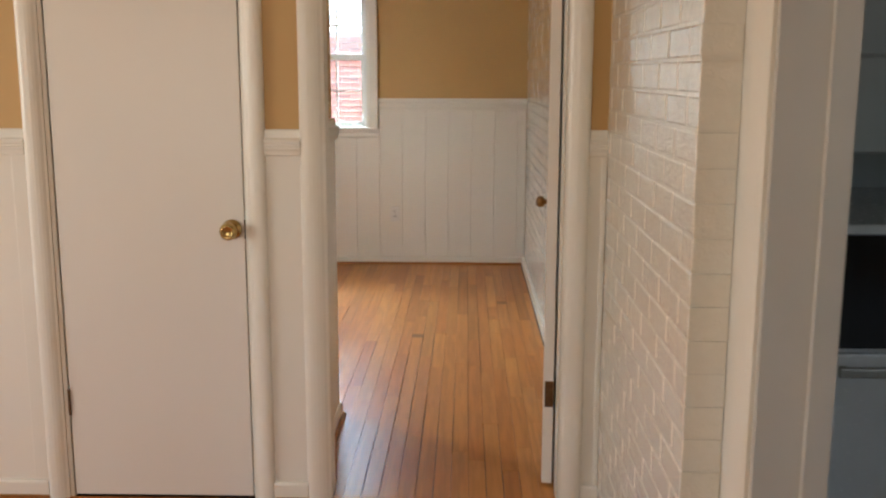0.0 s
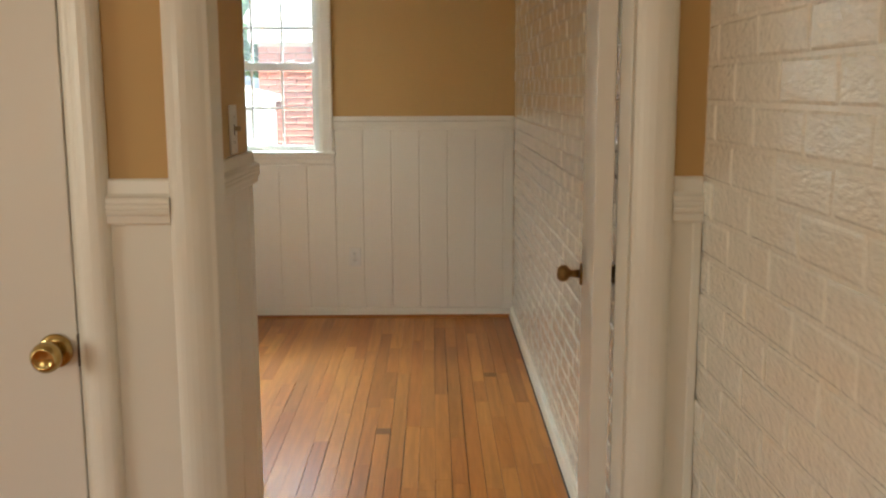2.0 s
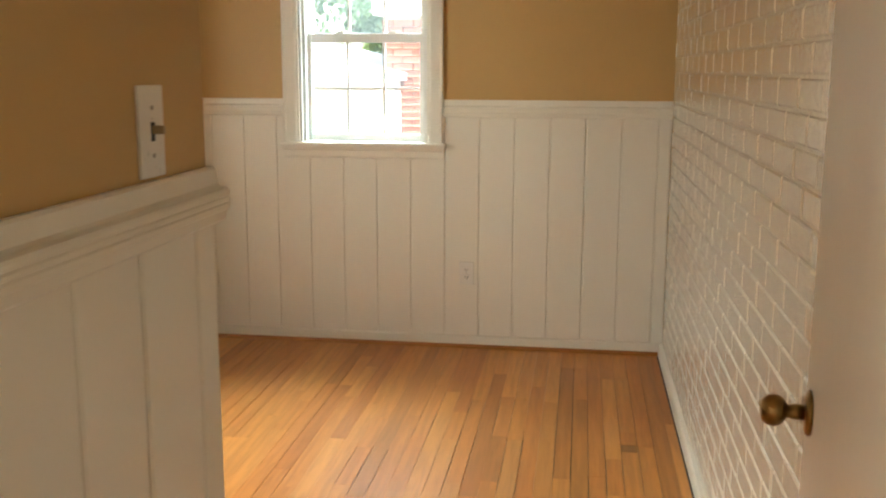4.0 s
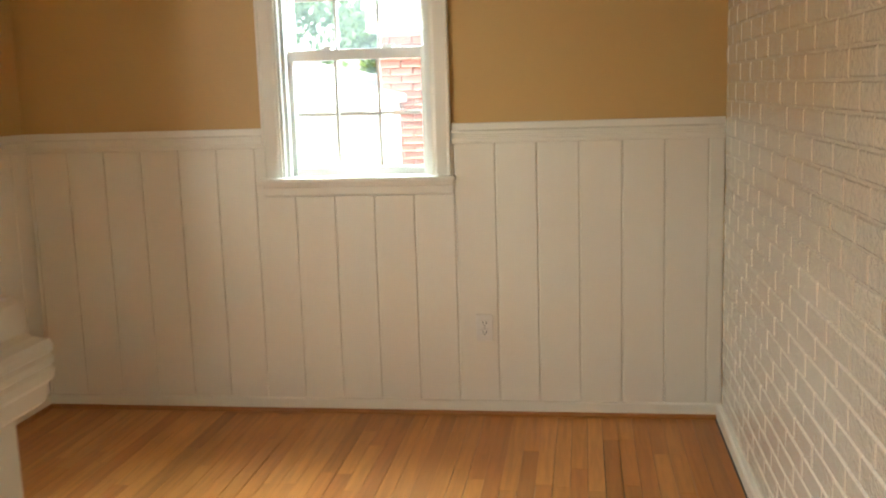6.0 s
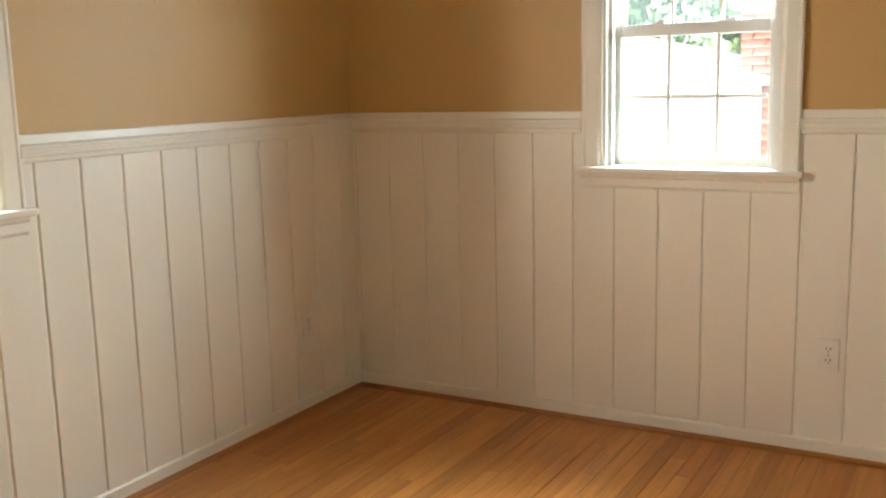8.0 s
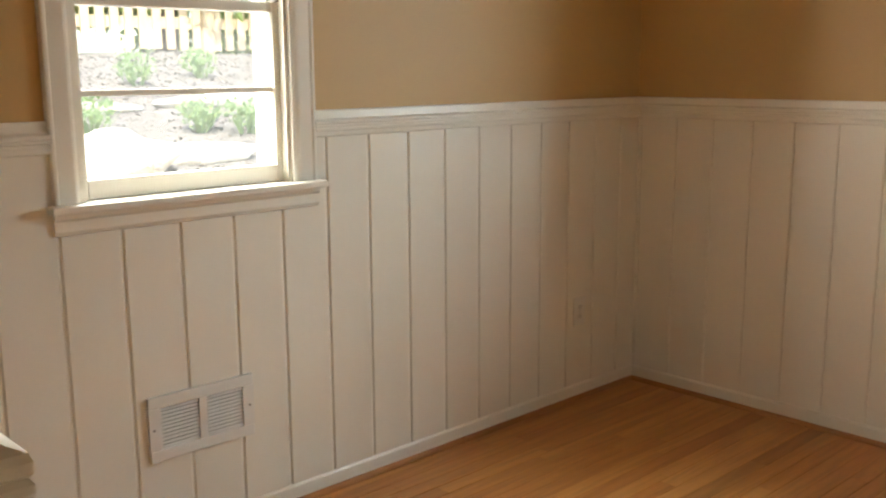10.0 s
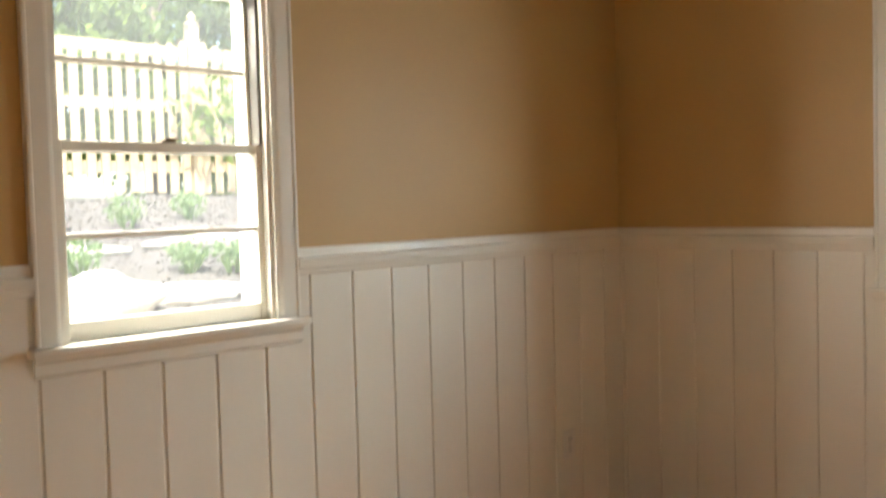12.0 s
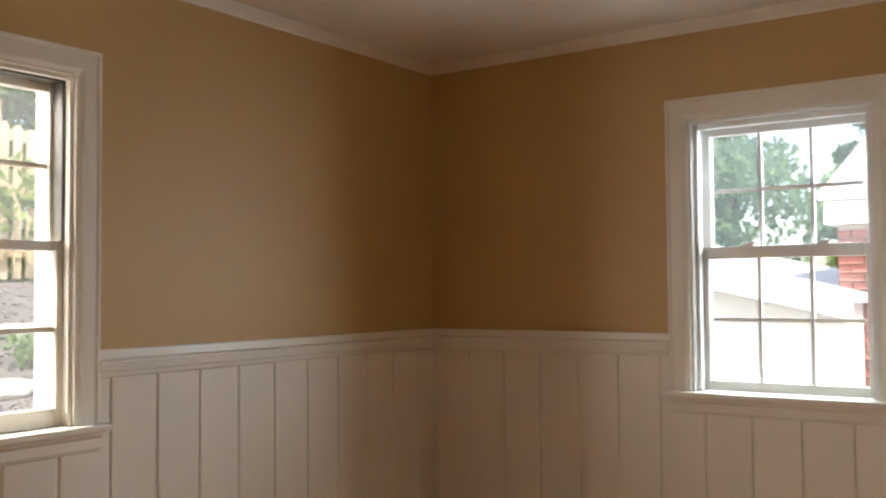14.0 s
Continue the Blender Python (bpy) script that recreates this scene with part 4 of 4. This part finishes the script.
for a, b in zip(gf, gf[1:]):
    block("board", M_BOARD, root, a + 0.001, b - 0.001, YC, YC + 0.012, 0.06, 1.143, bevel=0.002)
# hall wainscot: flat panels with thin stiles
for k, (a, b) in enumerate([(-1.062, -0.946), (-2.95, -1.811), (HX, -2.95), (-0.057, XB)]):
    root = tagged(new("wainscot_hall"), label="flat white painted wainscot panel in the hall", category="wainscot", kind="structure")
    block("panel", M_BOARD, root, a, b, YD - 0.006, YD, 0.06, 1.143)
    if b - a > 0.3:
        block("stile", M_WHITE, root, b - 0.045, b, YD - 0.012, YD - 0.006, 0.064, 1.14, bevel=0.002)
    if b == XB:
        block("stile", M_WHITE, root, b - 0.016, b - 0.001, YD - 0.014, YD - 0.006, 0.064, 1.14, bevel=0.002)


# ---- bricks ----
def brick_data(L, H, D, seed, rough, edge):
    """A brick centred on y and z, its face towards -x at x = 0."""
    rng = random.Random(seed)
    nu = nv = 3
    rim = 0.0045
    us = (-L / 2, -L / 2 + rim, L / 2 - rim, L / 2)
    vs = (-H / 2, -H / 2 + rim, H / 2 - rim, H / 2)
    verts, faces = [], []
    for j, z in enumerate(vs):
        for i, y in enumerate(us):
            outer = i in (0, nu) or j in (0, nv)
            x = edge + rng.uniform(-0.3, 1) * rough if outer else rng.uniform(-rough, rough)
            verts.append((x, y + rng.uniform(-1, 1) * rough, z + rng.uniform(-1, 1) * rough))
    for j in range(nv):
        for i in range(nu):
            p = j * (nu + 1) + i
            faces.append((p, p + nu + 1, p + nu + 2, p + 1))
    ring = [i for i in range(nu + 1)] + [(j + 1) * (nu + 1) - 1 for j in range(1, nv + 1)] + \
           [nv * (nu + 1) + i for i in range(nu - 1, -1, -1)] + [j * (nu + 1) for j in range(nv - 1, 0, -1)]
    base, n = len(verts), len(ring)
    for r in ring:
        verts.append(verts[r])
    for r in ring:
        verts.append((D, verts[r][1], verts[r][2]))
    for k in range(n):
        faces.append((base + k, base + (k + 1) % n, base + n + (k + 1) % n, base + n + k))
    return verts, faces


def lay(parent, origin, angle, length, z0, z1, parts_in, material, D, L=0.2, H=0.0675, joint=0.0070, rough=0.0007, edge=0.0030):
    """A running bond along a wall; bricks whose middle lies in parts_in are pieces of their own, the rest one mesh."""
    rng = random.Random(len(parent.name) + int(length * 100))
    m = pose(*origin, 0, 0, angle)
    cache = {}
    rest_v, rest_f = [], []
    rows = int((z1 - z0) / H)
    for r in range(rows):
        u = 0.0
        first = L / 2 if r % 2 else L
        while u < length - 0.02:
            w = min(first, length - u)
            first = L
            if length - u - w < 0.03:
                w = length - u
            key = (round(w, 2), rng.randrange(5))
            mid, z = u + w / 2, z0 + r * H + H / 2
            if key not in cache:
                cache[key] = brick_data(w - joint, H - joint, D, hash((int(w * 100), key[1])) % 9999, rough, edge)
            verts, faces = cache[key]
            shift = m @ Matrix.Translation((rng.uniform(-0.0012, 0.0012), mid, z)) @ Matrix.Rotation(rng.uniform(-0.006, 0.006), 4, "X")
            a, b, c, d = parts_in
            if a <= mid <= b and c <= z <= d:
                if ("me", key) not in cache:
                    me = bpy.data.meshes.new("brick")
                    me.from_pydata(verts, [], faces)
                    me.materials.append(material)
                    cache[("me", key)] = me
                ob = new("brick", cache[("me", key)])
                ob.parent = parent
                ob.matrix_basis = shift
            else:
                o = len(rest_v)
                rest_v.extend(tuple(shift @ Vector(v)) for v in verts)
                rest_f.extend(tuple(i + o for i in f) for f in faces)
            u += w
    if rest_v:
        me = bpy.data.meshes.new("bricks")
        me.from_pydata(rest_v, [], rest_f)
        me.materials.append(material)
        ob = new("bricks", me)
        ob.parent = parent
        ob["kind"] = "stuff"


# bedroom brick wall
lay(wall_east, (0.0, YR, 0.0), 0, -YR, 0.0, CEIL, (1.05, 3.7, 0.3, 1.75), M_BRICKW, 0.02)
# hall brick wall
bm = bmesh.new(); box(bm, XB + 0.003, XH, YB + 0.008, YD, -0.02, CEIL)
wall_hb = structure("wall_hall_brick", bm, M_MORTW, "white gloss painted brick pier in the hall", "wall")
lay(wall_hb, (XB, YB, 0.0), 0, YD - YB, 0.0, CEIL, (0, 2, 0.2, 2.3), M_BRICKW, 0.078, edge=0.0018, rough=0.0006)
# neighbouring wall
lay(nwall, (-2.334, 4.68, -0.6), -90, 3.2, 0.0, 2.47, (0, 1.2, 0.9, 2.5), M_REDBRICK, 0.02)


# ---- floor strips ----
def strip_mesh(w, l, gap):
    c = 0.0003
    hw, hl, t = w / 2 - gap, l / 2 - 0.0001, 0.0
    v = [(-hw + c, -hl + c, t), (hw - c, -hl + c, t), (hw - c, hl - c, t), (-hw + c, hl - c, t),
         (-hw, -hl, -c), (hw, -hl, -c), (hw, hl, -c), (-hw, hl, -c),
         (-hw, -hl, -0.014), (hw, -hl, -0.014), (hw, hl, -0.014), (-hw, hl, -0.014)]
    f = [(0, 1, 2, 3)] + [(4 + k, 4 + (k + 1) % 4, (k + 1) % 4, k) for k in range(4)] + [(8 + k, 8 + (k + 1) % 4, 4 + (k + 1) % 4, 4 + k) for k in range(4)]
    me = bpy.data.meshes.new("floor_strip")
    me.from_pydata(v, [], f)
    return me


def lay_floor():
    rng = random.Random(5)
    w = 0.0605
    rows = int(round(-XW / w))
    w = -XW / rows
    stains = {int(0.697 / w): -2.018, int(0.210 / w): -1.234}
    browns = [(-2.09, -0.2), (-2.09, -0.7), (-2.09, -1.2), (-2.09, -1.8), (-1.475, -0.4), (-1.115, -0.98), (-1.115, -1.5), (-0.73, -1.24),
              (-0.65, -1.44), (-0.75, -1.7), (-0.484, -0.92), (-0.437, -1.05), (-0.437, -1.35), (-0.373, -1.76), (-0.114, -1.65), (-0.70, -1.32)]
    for r in range(rows):
        x = -(r + 0.5) * w
        y = YD if x > XC else YC - 0.05
        joints = [y]
        y += rng.uniform(0.15, 1.1)
        while y < -0.2:
            joints.append(y)
            y += rng.choice((0.32, 0.45, 0.6, 0.75, 0.9, 1.15, 1.4)) * rng.uniform(0.9, 1.1)
        joints.append(0.0)
        dark = None
        if r in stains:
            s = stains[r]
            dark = s
            joints = [j for j in joints if abs(j - s) > 0.15] + [s - 0.035, s + 0.035]
            joints.sort()
        for a, b in zip(joints, joints[1:]):
            me = strip_mesh(w, b - a, rng.choice((0.00005, 0.0001, 0.0003, 0.0008, 0.0014, 0.0018)))
            is_dark = dark is not None and a < dark < b
            brown = any(abs(x - bx) < w / 2 and a < by < b for bx, by in browns)
            me.materials.append(M_OAKDARK if is_dark else M_OAKBROWN if brown else M_OAK)
            ob = new("floor_strip", me)
            ob.parent = floor
            ob.location = (x, (a + b) / 2, rng.uniform(-0.00015, 0.00015))


lay_floor()
